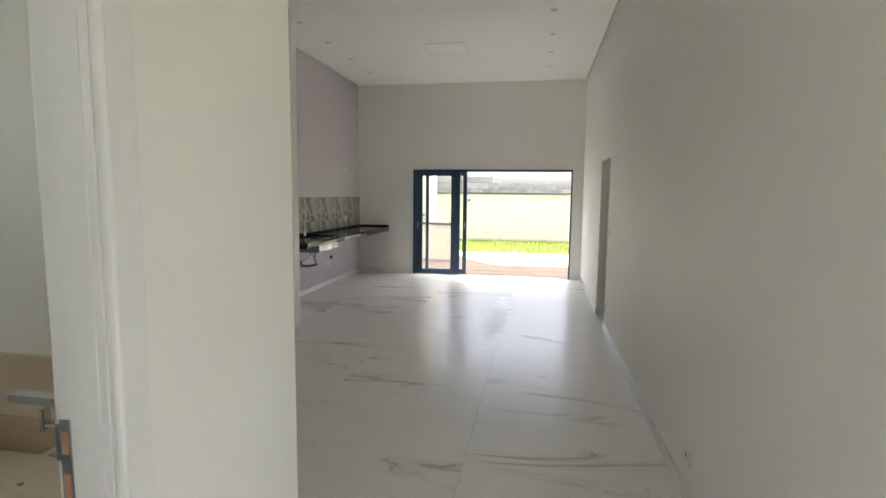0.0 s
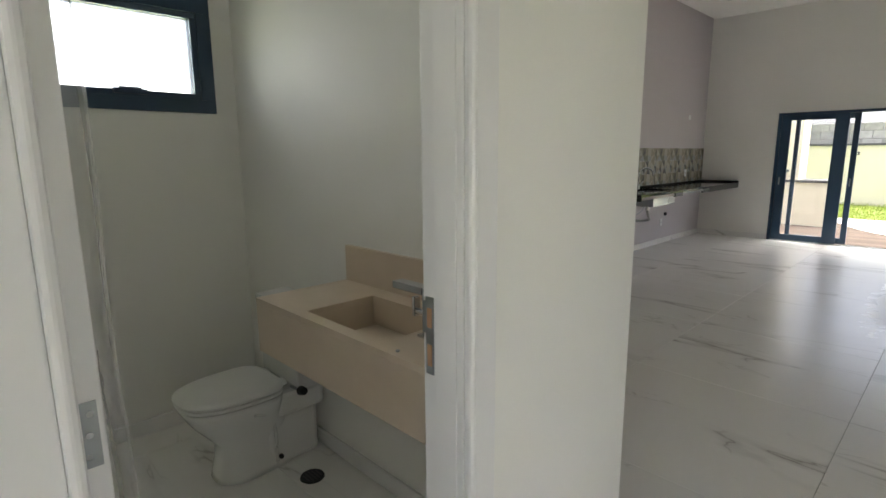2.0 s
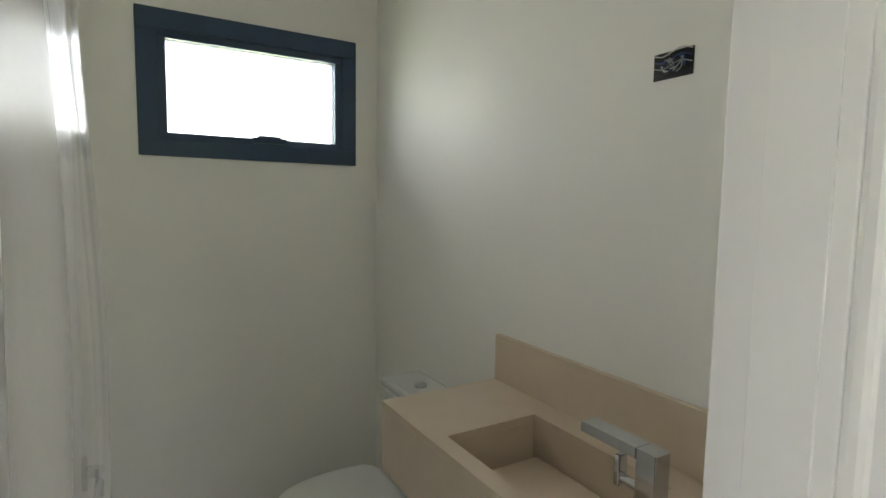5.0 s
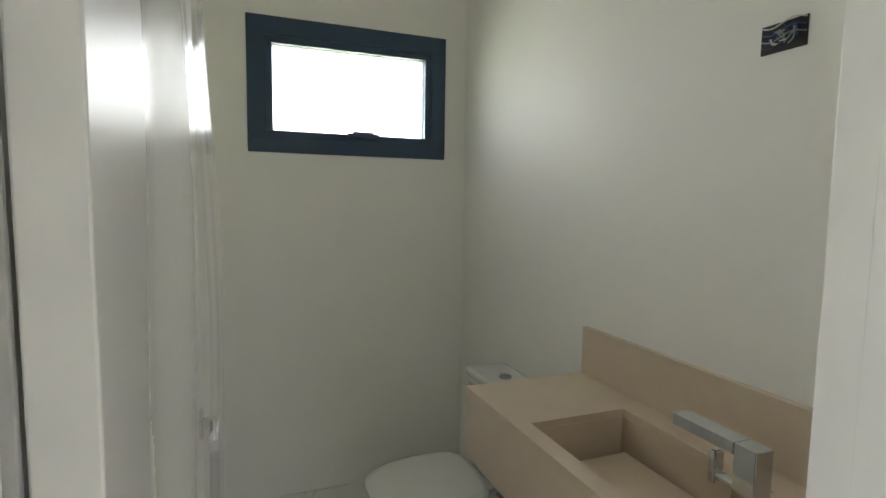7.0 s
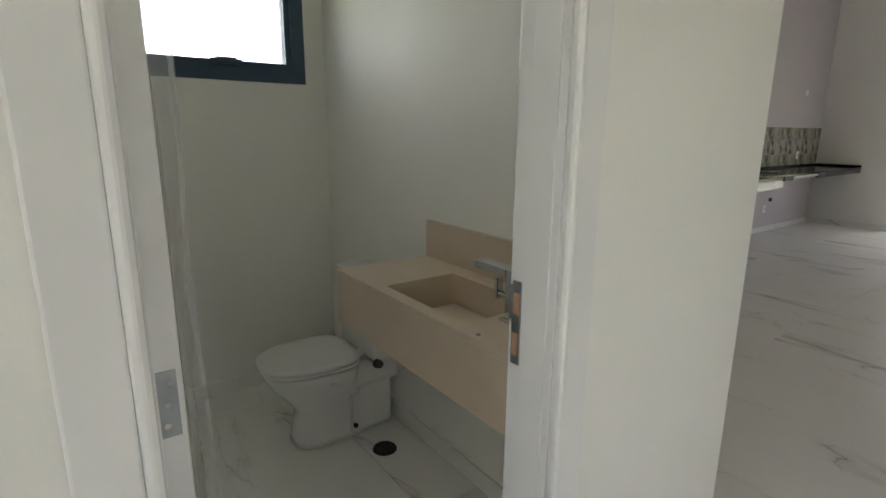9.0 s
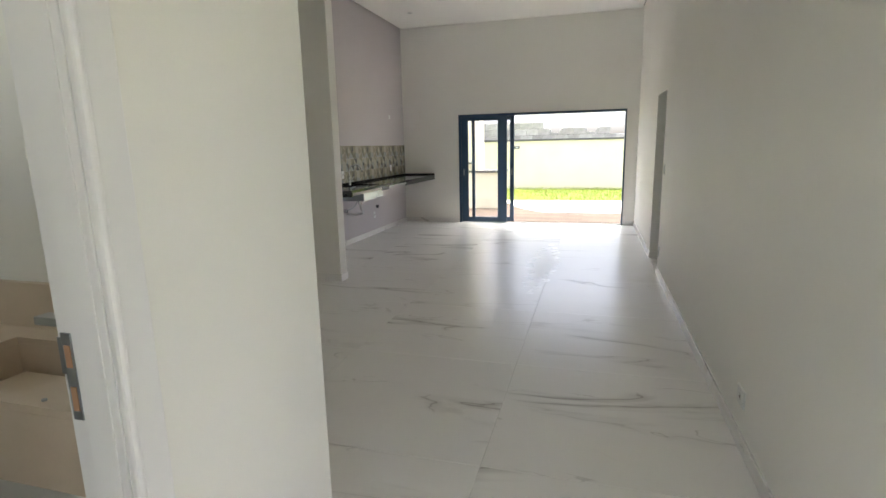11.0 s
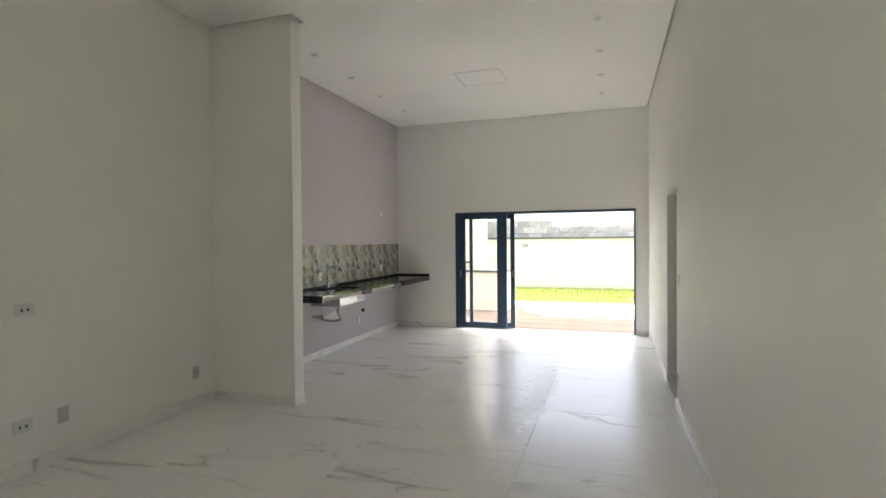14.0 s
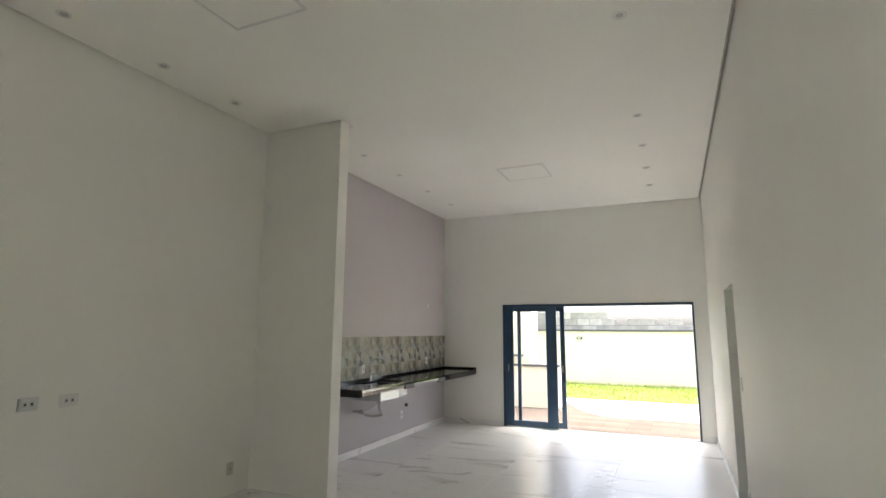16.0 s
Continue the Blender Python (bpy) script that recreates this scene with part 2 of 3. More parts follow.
def tube(bm, points, r, sides=10):
    """A bent pipe along smooth points."""
    pts = [Vector(p) for p in points]
    fine = []
    for i in range(len(pts) - 1):
        p0, p1, p2, p3 = pts[max(i - 1, 0)], pts[i], pts[i + 1], pts[min(i + 2, len(pts) - 1)]
        for k in range(6):
            t = k / 6
            fine.append(0.5 * (2 * p1 + (p2 - p0) * t + (2 * p0 - 5 * p1 + 4 * p2 - p3) * t * t + (3 * p1 - p0 - 3 * p2 + p3) * t ** 3))
    fine.append(pts[-1])
    rings = []
    for i, p in enumerate(fine):
        d = fine[min(i + 1, len(fine) - 1)] - fine[max(i - 1, 0)]
        q = d.to_track_quat("Z", "Y")
        rings.append([bm.verts.new(p + q @ Vector((r * math.cos(2 * math.pi * k / sides), r * math.sin(2 * math.pi * k / sides), 0))) for k in range(sides)])
    for a, b in zip(rings, rings[1:]):
        for k in range(sides):
            f = bm.faces.new((a[k], a[(k + 1) % sides], b[(k + 1) % sides], b[k]))
            f.smooth = True
    bm.faces.new(rings[0][::-1])
    bm.faces.new(rings[-1])
    return bm


def loft(bm, rings, cap=True):
    """A skin over closed rings of equal count."""
    made = [[bm.verts.new(p) for p in ring] for ring in rings]
    n = len(made[0])
    for a, b in zip(made, made[1:]):
        for k in range(n):
            f = bm.faces.new((a[k], a[(k + 1) % n], b[(k + 1) % n], b[k]))
            f.smooth = True
    if cap:
        bm.faces.new(made[0][::-1])
        bm.faces.new(made[-1]).smooth = False
    return bm


def slab(lo, hi, hole_lo, hole_hi):
    """A slab with a rectangular hole right through it, in one skin."""
    bm = bmesh.new()
    xs, ys = (lo[0], hole_lo[0], hole_hi[0], hi[0]), (lo[1], hole_lo[1], hole_hi[1], hi[1])
    v = {(i, j, k): bm.verts.new((xs[i], ys[j], (lo[2], hi[2])[k])) for i in range(4) for j in range(4) for k in range(2)}
    for i in range(3):
        for j in range(3):
            if (i, j) != (1, 1):
                for k in range(2):
                    bm.faces.new((v[i, j, k], v[i + 1, j, k], v[i + 1, j + 1, k], v[i, j + 1, k]))
    rim = [(i, 0) for i in range(4)] + [(3, 1), (3, 2)] + [(i, 3) for i in (3, 2, 1, 0)] + [(0, 2), (0, 1)]
    for loop in (rim, [(1, 1), (2, 1), (2, 2), (1, 2)]):
        for a, b in zip(loop, loop[1:] + loop[:1]):
            bm.faces.new((v[*a, 0], v[*b, 0], v[*b, 1], v[*a, 1]))
    return bm


def mesh_of(name, bm, *mats):
    me = bpy.data.meshes.new(name)
    bmesh.ops.recalc_face_normals(bm, faces=bm.faces[:])
    bm.to_mesh(me)
    bm.free()
    for m in mats:
        me.materials.append(m)
    return me


def part(name, bm, mat, parent=None, label=""):
    mats = mat if isinstance(mat, (list, tuple)) else (mat,)
    ob = new(name, mesh_of(name, bm, *mats))
    ob.parent = parent
    return tagged(ob, label)


def smooth(ob):
    for p in ob.data.polygons:
        p.use_smooth = True
    return ob


def thing(name, label, category, at=(0, 0, 0), group="", kind=""):
    ob = new(name)
    ob.location = at
    ob.empty_display_size = 0.1
    return tagged(ob, label, category, group, kind)


def structure(name, bm, mat, label, category):
    return tagged(part(name, bm, mat), label, category, kind="structure")


# ---- the house: plan in metres ----
RIGHT, LEFT, BACK, FRONT, TOP = 1.03, -3.35, 10.09, -2.6, 3.69
HALL, BATH = -0.56, -0.682            # the two faces of the wall with the lavatory door
END = 1.61                           # end of that wall
BX, BY0, BY1, BTOP = -2.78, 0.12, 1.37, 2.75
DOOR0, DOOR1, DOORH = 0.185, 0.848, 2.08
UP = 3.735

# The slot at y 0.90 to 1.26 is added, unseen, to admit skylight.
structure("wall_right", boxes(((RIGHT, FRONT, -0.1), (RIGHT + 0.15, 0.90, UP)), ((RIGHT, 1.26, -0.1), (RIGHT + 0.15, 6.38, UP)), ((RIGHT, 0.90, 2.12), (RIGHT + 0.15, 1.26, UP)), ((RIGHT, 7.24, -0.1), (RIGHT + 0.15, BACK + 0.15, UP)),
                              ((RIGHT, 6.38, 2.035), (RIGHT + 0.15, 7.24, UP))), WALL, "long smooth white painted living room wall with doorway and added light slot", "wall")
SX0, SX1, SH = -2.22, 0.83, 2.065
structure("wall_back", boxes(((LEFT - 0.15, BACK, -0.1), (SX0, BACK + 0.15, UP)), ((SX1, BACK, -0.1), (RIGHT, BACK + 0.15, UP)),
                             ((SX0, BACK, SH), (SX1, BACK + 0.15, UP))), WALL, "white painted end wall around the garden door", "wall")
structure("wall_left", boxes(((LEFT - 0.15, END, -0.1), (LEFT, 5.40, UP))), WALL, "white painted wall with television sockets", "wall")
structure("wall_kitchen", boxes(((LEFT - 0.15, 5.40, -0.1), (LEFT, BACK, UP))), LILAC, "pale lilac grey painted kitchen wall", "wall")
structure("wall_stub", boxes(((LEFT, 5.33, -0.1), (-2.415, 5.48, UP)), bevel=0.004), WALL, "white projecting wall between living room and kitchen", "wall")
structure("wall_lavatory_side", boxes(((LEFT - 0.15, BY1, -0.1), (HALL, END, UP))), WALL, "white painted wall beside the lavatory", "wall")
structure("wall_hall", boxes(((BATH, FRONT, -0.1), (HALL, DOOR0 - 0.03, UP)), ((BATH, DOOR1 + 0.03, -0.1), (HALL, BY1, UP)),
                             ((BATH, DOOR0 - 0.03, DOORH + 0.03), (HALL, DOOR1 + 0.03, UP))), WALL, "white painted hall wall with the lavatory doorway", "wall")
WY0, WY1, WZ0, WZ1 = 0.357, 1.244, 1.687, 2.243
structure("wall_lavatory_window", boxes(((BX - 0.15, BY0 - 0.15, -0.1), (BX, WY0, UP)), ((BX - 0.15, WY1, -0.1), (BX, BY1, UP)),
                                        ((BX - 0.15, WY0, -0.1), (BX, WY1, WZ0)), ((BX - 0.15, WY0, WZ1), (BX, WY1, UP))), WALL, "white painted lavatory wall with a small window", "wall")
structure("wall_lavatory_door_side", boxes(((BX, BY0 - 0.15, -0.1), (BATH, BY0, UP))), WALL, "plain white lavatory wall behind the door", "wall")
# Out of view; its opening is added to let light into the hall.
structure("wall_front", boxes(((BATH, FRONT - 0.15, -0.1), (-0.25, FRONT, UP)), ((0.85, FRONT - 0.15, -0.1), (RIGHT + 0.15, FRONT, UP)),
                              ((-0.25, FRONT - 0.15, 2.3), (0.85, FRONT, UP))), WALL, "plain white front wall with an unseen opening added for light", "wall")
structure("wall_outer", boxes(((BX - 0.15, FRONT - 0.15, -0.1), (BX, BY0 - 0.15, UP)), ((BX, FRONT - 0.15, -0.1), (BATH, FRONT, UP))), WALL, "plain outer walls closing the house", "wall")
structure("wall_corridor", boxes(((RIGHT + 0.15, 5.3, -0.1), (2.75, 5.45, 2.9)), ((RIGHT + 0.15, 7.75, -0.1), (2.75, 7.9, 2.9)), ((2.6, 5.45, -0.1), (2.75, 7.75, 2.9)),
                                 ((RIGHT + 0.15, 5.45, 2.7), (2.6, 7.75, 2.9))), WALL, "plain white side corridor walls", "wall")
GP = 0.03
structure("ceiling", boxes(((LEFT + GP, 5.48 + GP, TOP), (RIGHT - GP, BACK - GP, TOP + 0.03)), ((-2.415 + GP, 5.33 - GP, TOP), (RIGHT - GP, 5.48 + GP, TOP + 0.03)),
                           ((LEFT + GP, END + GP, TOP), (RIGHT - GP, 5.33 - GP, TOP + 0.03)), ((HALL + GP, FRONT + GP, TOP), (RIGHT - GP, END + GP, TOP + 0.03))),
          CEIL, "smooth white plasterboard ceiling with a shadow gap", "ceiling")
structure("ceiling_lavatory", boxes(((BX, BY0, BTOP), (BATH, BY1, BTOP + 0.05))), CEIL, "white lavatory ceiling", "ceiling")
structure("roof_slab", boxes(((LEFT - 0.15, FRONT - 0.15, UP), (2.75, BACK + 0.15, UP + 0.25))), GAP, "grey concrete roof slab", "roof")

# skirting of the same porcelain
SK, SH0 = 0.012, 0.082
for lo, hi in (((RIGHT - SK, FRONT, 0), (RIGHT, 0.90, SH0)), ((RIGHT - SK, 1.26, 0), (RIGHT, 6.38, SH0)), ((RIGHT - SK, 7.24, 0), (RIGHT, BACK - SK, SH0)),
               ((LEFT, BACK - SK, 0), (SX0, BACK, SH0)), ((SX1, BACK - SK, 0), (RIGHT - SK, BACK, SH0)),
               ((LEFT, END + SK, 0), (LEFT + SK, 5.33 - SK, SH0)), ((LEFT, 5.48, 0), (LEFT + SK, BACK - SK, SH0)),
               ((LEFT + SK, 5.33 - SK, 0), (-2.415, 5.33, SH0)), ((-2.415, 5.33 - SK, 0), (-2.415 + SK, 5.48, SH0)),
               ((LEFT, END, 0), (HALL, END + SK, SH0)), ((HALL, FRONT, 0), (HALL + SK, DOOR0 - 0.11, SH0)), ((HALL, DOOR1 + 0.11, 0), (HALL + SK, END + SK, SH0)),
               ((BX, BY0, 0), (BX + SK, BY1 - SK, SH0)), ((BX, BY1 - SK, 0), (BATH, BY1, SH0)), ((BX + SK, BY0, 0), (BATH, BY0 + SK, SH0)),
               ((RIGHT, 7.24 - SK, 0), (RIGHT + 0.15, 7.24, SH0)), ((RIGHT, 6.38, 0), (RIGHT + 0.15, 6.38 + SK, SH0))):
    structure("baseboard", boxes((lo, hi), bevel=0.002), SKIRT, "white veined porcelain skirting along the wall", "baseboard")

# ---- outdoors ----
structure("ground", boxes(((-400, BACK + 0.15, -0.30), (400, 500, -0.10)), ((-400, -400, -0.30), (400, FRONT - 0.15, -0.10)),
                          ((-400, FRONT - 0.15, -0.30), (LEFT - 0.15, BACK + 0.15, -0.10)), ((2.75, FRONT - 0.15, -0.30), (400, BACK + 0.15, -0.10))), TURF, "dull grassy ground around the house", "ground")


def path_slab():
    """The garden path: its edge sweeps away from the terrace in a curve."""
    rim = [(12, 12.0), (12, 14.55), (-2.15, 14.55)]
    for k in range(13):
        u = k / 12
        rim.append((-2.05 + 1.55 * u, 12.0 + 2.4 * (1 - u) ** 2))
    bm = bmesh.new()
    low, high = [[bm.verts.new((x, y, z)) for x, y in rim] for z in (-0.06, -0.018)]
    bm.faces.new(low)
    bm.faces.new(high)
    for k in range(len(rim)):
        n = (k + 1) % len(rim)
        bm.faces.new((low[k], low[n], high[n], high[k]))
    return bm


structure("pavement", path_slab(), CONCRETE, "pale concrete garden path with a curved edge", "pavement")
# Unseen paving, added so the light bounced indoors is less green.
structure("pavement_unseen_bounce", boxes(((-5, -12, -0.10), (6, FRONT - 0.15, -0.02)), ((2.75, FRONT - 0.15, -0.10), (6, 4.0, -0.02))), CONCRETE, "unseen pale concrete added to bounce neutral light indoors", "pavement")
structure("lawn_soil", boxes(((-14, 14.55, -0.10), (12, 18.5, -0.04))), TURF, "green lawn soil under the grass", "ground")
garden = structure("wall_garden", boxes(((-14, 18.5, -0.1), (12, 18.72, 1.605))), CREAM, "cream rendered garden boundary wall", "wall")
structure("trim_coping", boxes(((-14, 18.46, 1.605), (12, 18.76, 1.665)), bevel=0.008), COPING, "dark coping on top of the garden wall", "coping")


def grass():
    rng = random.Random(4)
    verts, faces = [], []
    for _ in range(26000):
        x, y = rng.uniform(-6.5, 4.5), 14.55 + 3.95 * rng.random()
        h, w, a = rng.uniform(0.03, 0.075), rng.uniform(0.004, 0.009), rng.uniform(0, 6.3)
        if y > 18.25:
            h *= 1.8
        dx, dy = w * math.cos(a), w * math.sin(a)
        lx, ly = rng.uniform(-0.03, 0.03), rng.uniform(-0.03, 0.03)
        k = len(verts)
        verts += [(x - dx, y - dy, -0.045), (x + dx, y + dy, -0.045), (x + lx, y + ly, h - 0.04)]
        faces.append((k, k + 1, k + 2))
    me = bpy.data.meshes.new("grass")
    me.from_pydata(verts, [], faces)
    me.materials.append(BLADE)
    tagged(new("grass", me), "short bright green lawn grass", "grass", kind="stuff")


grass()

# the grill corner of the terrace
grill = thing("barbecue_counter", "cream rendered outdoor barbecue counter with grey slab", "barbecue", (-2.9, 12.7, 0))
part("base", boxes(((-1.1, -0.02, -0.04), (1.10, 0.55, 0.84))), CREAM, grill)
part("slab", boxes(((-1.1, -0.06, 0.84), (1.13, 0.6, 0.89)), bevel=0.006), COPING, grill, "dark grey stone worktop")
part("chimney", boxes(((-1.1, 0.0, 0.89), (0.52, 0.6, 1.05)), ((-1.1, 0.0, 1.05), (-0.5, 0.6, 1.5)), ((0.34, 0.0, 1.05), (0.52, 0.6, 1.5)), ((-1.1, 0.0, 1.5), (0.52, 0.6, 3.2))), CREAM, grill)
part("hearth_shelf", boxes(((-0.5, -0.1, 1.05), (0.34, 0.5, 1.085)), bevel=0.004), COPING, grill, "dark hearth shelf")

lamp = thing("garden_wall_light", "small dark square light fitting on cream wall", "wall light", (-2.275, 18.5, 1.394))
part("housing", boxes(((-0.09, -0.06, -0.045), (0.09, 0, 0.045)), bevel=0.008), COPING, lamp)
part("lens", boxes(((-0.05, -0.066, -0.02), (0.05, -0.06, 0.02)), bevel=0.002), PLATEG, lamp)

# ---- sliding garden door ----
sd = thing("sliding_door", "navy black aluminium sliding glass door, open", "sliding door", (0, BACK, 0), kind="structure")
part("door_frame", boxes(((SX0, -0.02, 0), (SX0 + 0.05, 0.13, SH)), ((SX1 - 0.025, -0.02, 0), (SX1, 0.13, SH)), ((SX0 + 0.05, -0.02, SH - 0.04), (SX1 - 0.025, 0.13, SH)), bevel=0.003), ALU, sd)
part("sill_track", boxes(((SX0 + 0.05, -0.01, -0.01), (SX1 - 0.025, 0.02, 0.012)), ((SX0 + 0.05, 0.045, -0.01), (SX1 - 0.025, 0.055, 0.014)), ((SX0 + 0.05, 0.02, -0.01), (SX1 - 0.025, 0.13, 0.006)), bevel=0.001), STEEL, sd, "worn metal floor track")


def leaf(x0, x1, y, sl, sr):
    f = part("leaf", boxes(((x0, y, 0.02), (x0 + sl, y + 0.035, SH - 0.04)), ((x1 - sr, y, 0.02), (x1, y + 0.035, SH - 0.04)),
                           ((x0 + sl, y + 0.001, 0.02), (x1 - sr, y + 0.034, 0.11)), ((x0 + sl, y + 0.001, SH - 0.12), (x1 - sr, y + 0.034, SH - 0.04)), bevel=0.002), ALU, sd)
    g = part("pane", boxes(((x0 + sl, y + 0.014, 0.11), (x1 - sr, y + 0.020, SH - 0.12))), GLASS, f, "clear glass pane")
    g.visible_shadow = False
    return f


la = leaf(SX0 + 0.05, -1.29, 0.0, 0.13, 0.175)
lb = leaf(-1.985, -1.165, 0.075, 0.06, 0.075)
part("pull_handle", boxes(((SX0 + 0.085, -0.012, 0.92), (SX0 + 0.105, 0.0, 1.04)), bevel=0.003), STEEL, la, "small steel flush pull")
part("pull_handle", boxes(((-1.215, 0.063, 0.92), (-1.195, 0.075, 1.04)), bevel=0.003), STEEL, lb, "small steel flush pull")

# ---- ceiling fittings ----
SPOTS = [(LEFT + 0.28, y) for y in (2.33, 3.08, 3.83, 4.58)] + [(-2.755, y) for y in (6.30, 7.18, 8.08, 8.98)] + [(0.33, y) for y in (1.89, 2.78, 3.67, 4.56, 6.33, 7.23, 8.12, 9.00)]


def spot():
    t = thing("recessed_spotlight", "small round white recessed ceiling spotlight, off", "spotlight", (*SPOTS[0], TOP), "ceiling spotlights")
    bm = bmesh.new()
    ring = lambda r, z: [Vector((r * math.cos(k * math.pi / 12), r * math.sin(k * math.pi / 12), z)) for k in range(24)]
    loft(bm, [ring(0.048, 0), ring(0.047, -0.006), ring(0.034, -0.007), ring(0.030, 0.001)], cap=False)
    part("trim_ring", bm, PLATE, t)
    bm = rod(bmesh.new(), (0, 0, -0.001), (0, 0, -0.004), 0.026, 20)
    part("lamp_face", bm, PIPE, t, "dark unlit lamp face")
    return t


first = spot()
for p in SPOTS[1:]:
    copy_thing(first, pose(*p, TOP))


def hatch(x, y):
    t = thing("ceiling_hatch", "white square ceiling access panel", "access panel", (x, y, TOP), "ceiling access panels")
    part("panel", boxes(((-0.285, -0.275, -0.007), (0.285, 0.275, -0.001)), bevel=0.002), CEIL, t)
    part("frame", boxes(((-0.305, -0.295, -0.009), (0.305, -0.279, 0)), ((-0.305, 0.279, -0.009), (0.305, 0.295, 0)),
                        ((-0.305, -0.279, -0.009), (-0.289, 0.279, 0)), ((0.289, -0.279, -0.009), (0.305, 0.279, 0)), bevel=0.0015), PLATE, t)


hatch(-1.16, 7.73)
hatch(-1.84, 3.39)


# ---- sockets and switches ----
def plate(name, label, at, turn, w, h, holes, mat=PLATE):
    """A wall plate in its own plane, facing local -y."""
    t = thing(name, label, "wall plate", at, "electrical plates")
    t.rotation_euler = (0, 0, radians(turn))
    part("cover", boxes(((-w / 2, -0.009, -h / 2), (w / 2, 0, h / 2)), bevel=0.003), mat, t)
    if holes == "rocker":
        part("rocker", boxes(((-w * 0.2, -0.013, -h * 0.27), (w * 0.2, -0.009, h * 0.27)), bevel=0.002), PLATE, t)
    else:
        for dx in holes:
            bm = boxes(((dx - 0.013, -0.011, -0.016), (dx + 0.013, -0.009, 0.016)), bevel=0.001)
            part("socket_face", bm, PLATEG, t)
            bm = rod(bmesh.new(), (dx, -0.011, 0), (dx, -0.0125, 0), 0.007, 12)
            part("socket_hole", bm, BLACK, t, "dark socket hole")
    return t


plate("wall_socket", "white double socket plate on white wall", (LEFT, 3.56, 1.117), 90, 0.125, 0.085, (-0.02, 0.02))
plate("wall_socket", "white double socket plate on white wall", (LEFT, 3.305, 1.12), 90, 0.125, 0.085, (-0.02, 0.02))
plate("wall_socket", "white double socket plate low on white wall", (LEFT, 3.535, 0.33), 90, 0.125, 0.085, (-0.02, 0.02))
plate("blank_plate", "pale grey blank cover plate low on wall", (LEFT, 3.81, 0.325), 90, 0.075, 0.115, (), PLATEG)
plate("blank_plate", "pale grey single socket plate low on wall", (LEFT, 5.08, 0.322), 90, 0.075, 0.115, (0.0,), PLATEG)
plate("light_switch", "white switch plate beside the doorway", (RIGHT, 6.22, 1.19), -90, 0.075, 0.115, "rocker")
plate("wall_socket", "white socket plate low beside the doorway", (RIGHT, 6.29, 0.28), -90, 0.075, 0.115, (0.0,))
plate("wall_socket", "white socket plate low on the long wall", (RIGHT, 2.80, 0.25), -90, 0.115, 0.09, (0.0,))
plate("wall_socket", "white socket plate on patterned splashback", (LEFT + 0.012, 7.33, 1.09), 90, 0.075, 0.115, (0.0,))
plate("wall_socket", "white socket plate on patterned splashback", (LEFT + 0.012, 9.30, 1.11), 90, 0.075, 0.115, (0.0,))
plate("wall_socket", "white socket plate low on lilac wall", (LEFT, 8.47, 0.34), 90, 0.075, 0.115, (0.0,))
plate("light_switch", "small white plate high on lilac wall", (LEFT, 9.35, 2.03), 90, 0.075, 0.075, ())

# ---- lavatory door ----
door = thing("door_1", "white lacquered lavatory door standing open", "door", (BATH - 0.008, DOOR0 + 0.008, 0), kind="structure")
door.rotation_euler = (0, 0, radians(-1.0))
part("leaf", boxes(((-0.615, 0.0, 0.008), (0.0, 0.038, DOORH - 0.004)), bevel=0.002), LACQUER, door)
for z in (0.25, 1.064, 1.85):
    h = part("hinge", boxes(((0.0, 0.004, z - 0.05), (0.0025, 0.030, z + 0.05)), bevel=0.0005), STEEL, door, "steel hinge plate")
    rod_bm = rod(bmesh.new(), (0.006, -0.004, z - 0.05), (0.006, -0.004, z + 0.05), 0.006, 12)
    part("pin", rod_bm, STEEL, h)
    for dz in (-0.032, 0.0, 0.032):
        part("screw", rod(bmesh.new(), (0.0025, 0.017 + dz * 0.12, z + dz), (0.004, 0.017 + dz * 0.12, z + dz), 0.005, 10), CHROME, h)


def film_sheet():
    """The loose protective film: a creased skin that stands off the leaf and bellies out to its free edge."""
    rng = random.Random(21)
    waves = [(rng.uniform(18, 75), rng.uniform(0, 6), rng.uniform(-0.6, 0.6)) for _ in range(5)]
    bm = bmesh.new()
    nx, nz = 46, 60
    grid = []
    for k in range(nz + 1):
        z = 0.03 + (DOORH - 0.06) * k / nz
        row = []
        for i in range(nx + 1):
            u = i / nx
            belly = 0.040 * math.sin(math.pi * min(1.0, 0.15 + 0.85 * u)) * (0.55 + 0.45 * math.sin(1.4 * z + 0.5))
            crease = sum(math.sin(f * u * 0.6 + p + d * z * 6) for f, p, d in waves) * 0.0011
            row.append(bm.verts.new((-0.012 - 0.60 * u, 0.050 + belly + crease + 0.004 * math.sin(9 * z + 3 * u), z)))
        grid.append(row)
    for a, b in zip(grid, grid[1:]):
        for i in range(nx):
            bm.faces.new((a[i], a[i + 1], b[i + 1], b[i])).smooth = True
    return bm


part("protective_film", film_sheet(), FILM, door, "wrinkled translucent plastic protective film")
hd = part("handle", tube(bmesh.new(), [(-0.565, 0.035, 1.10), (-0.565, 0.056, 1.10), (-0.555, 0.062, 1.10), (-0.52, 0.064, 1.10), (-0.48, 0.063, 1.095)], 0.009), CHROME, door, "chrome lever handle")
part("rosette", rod(bmesh.new(), (-0.565, 0.035, 1.10), (-0.565, 0.043, 1.10), 0.025, 20), CHROME, hd)

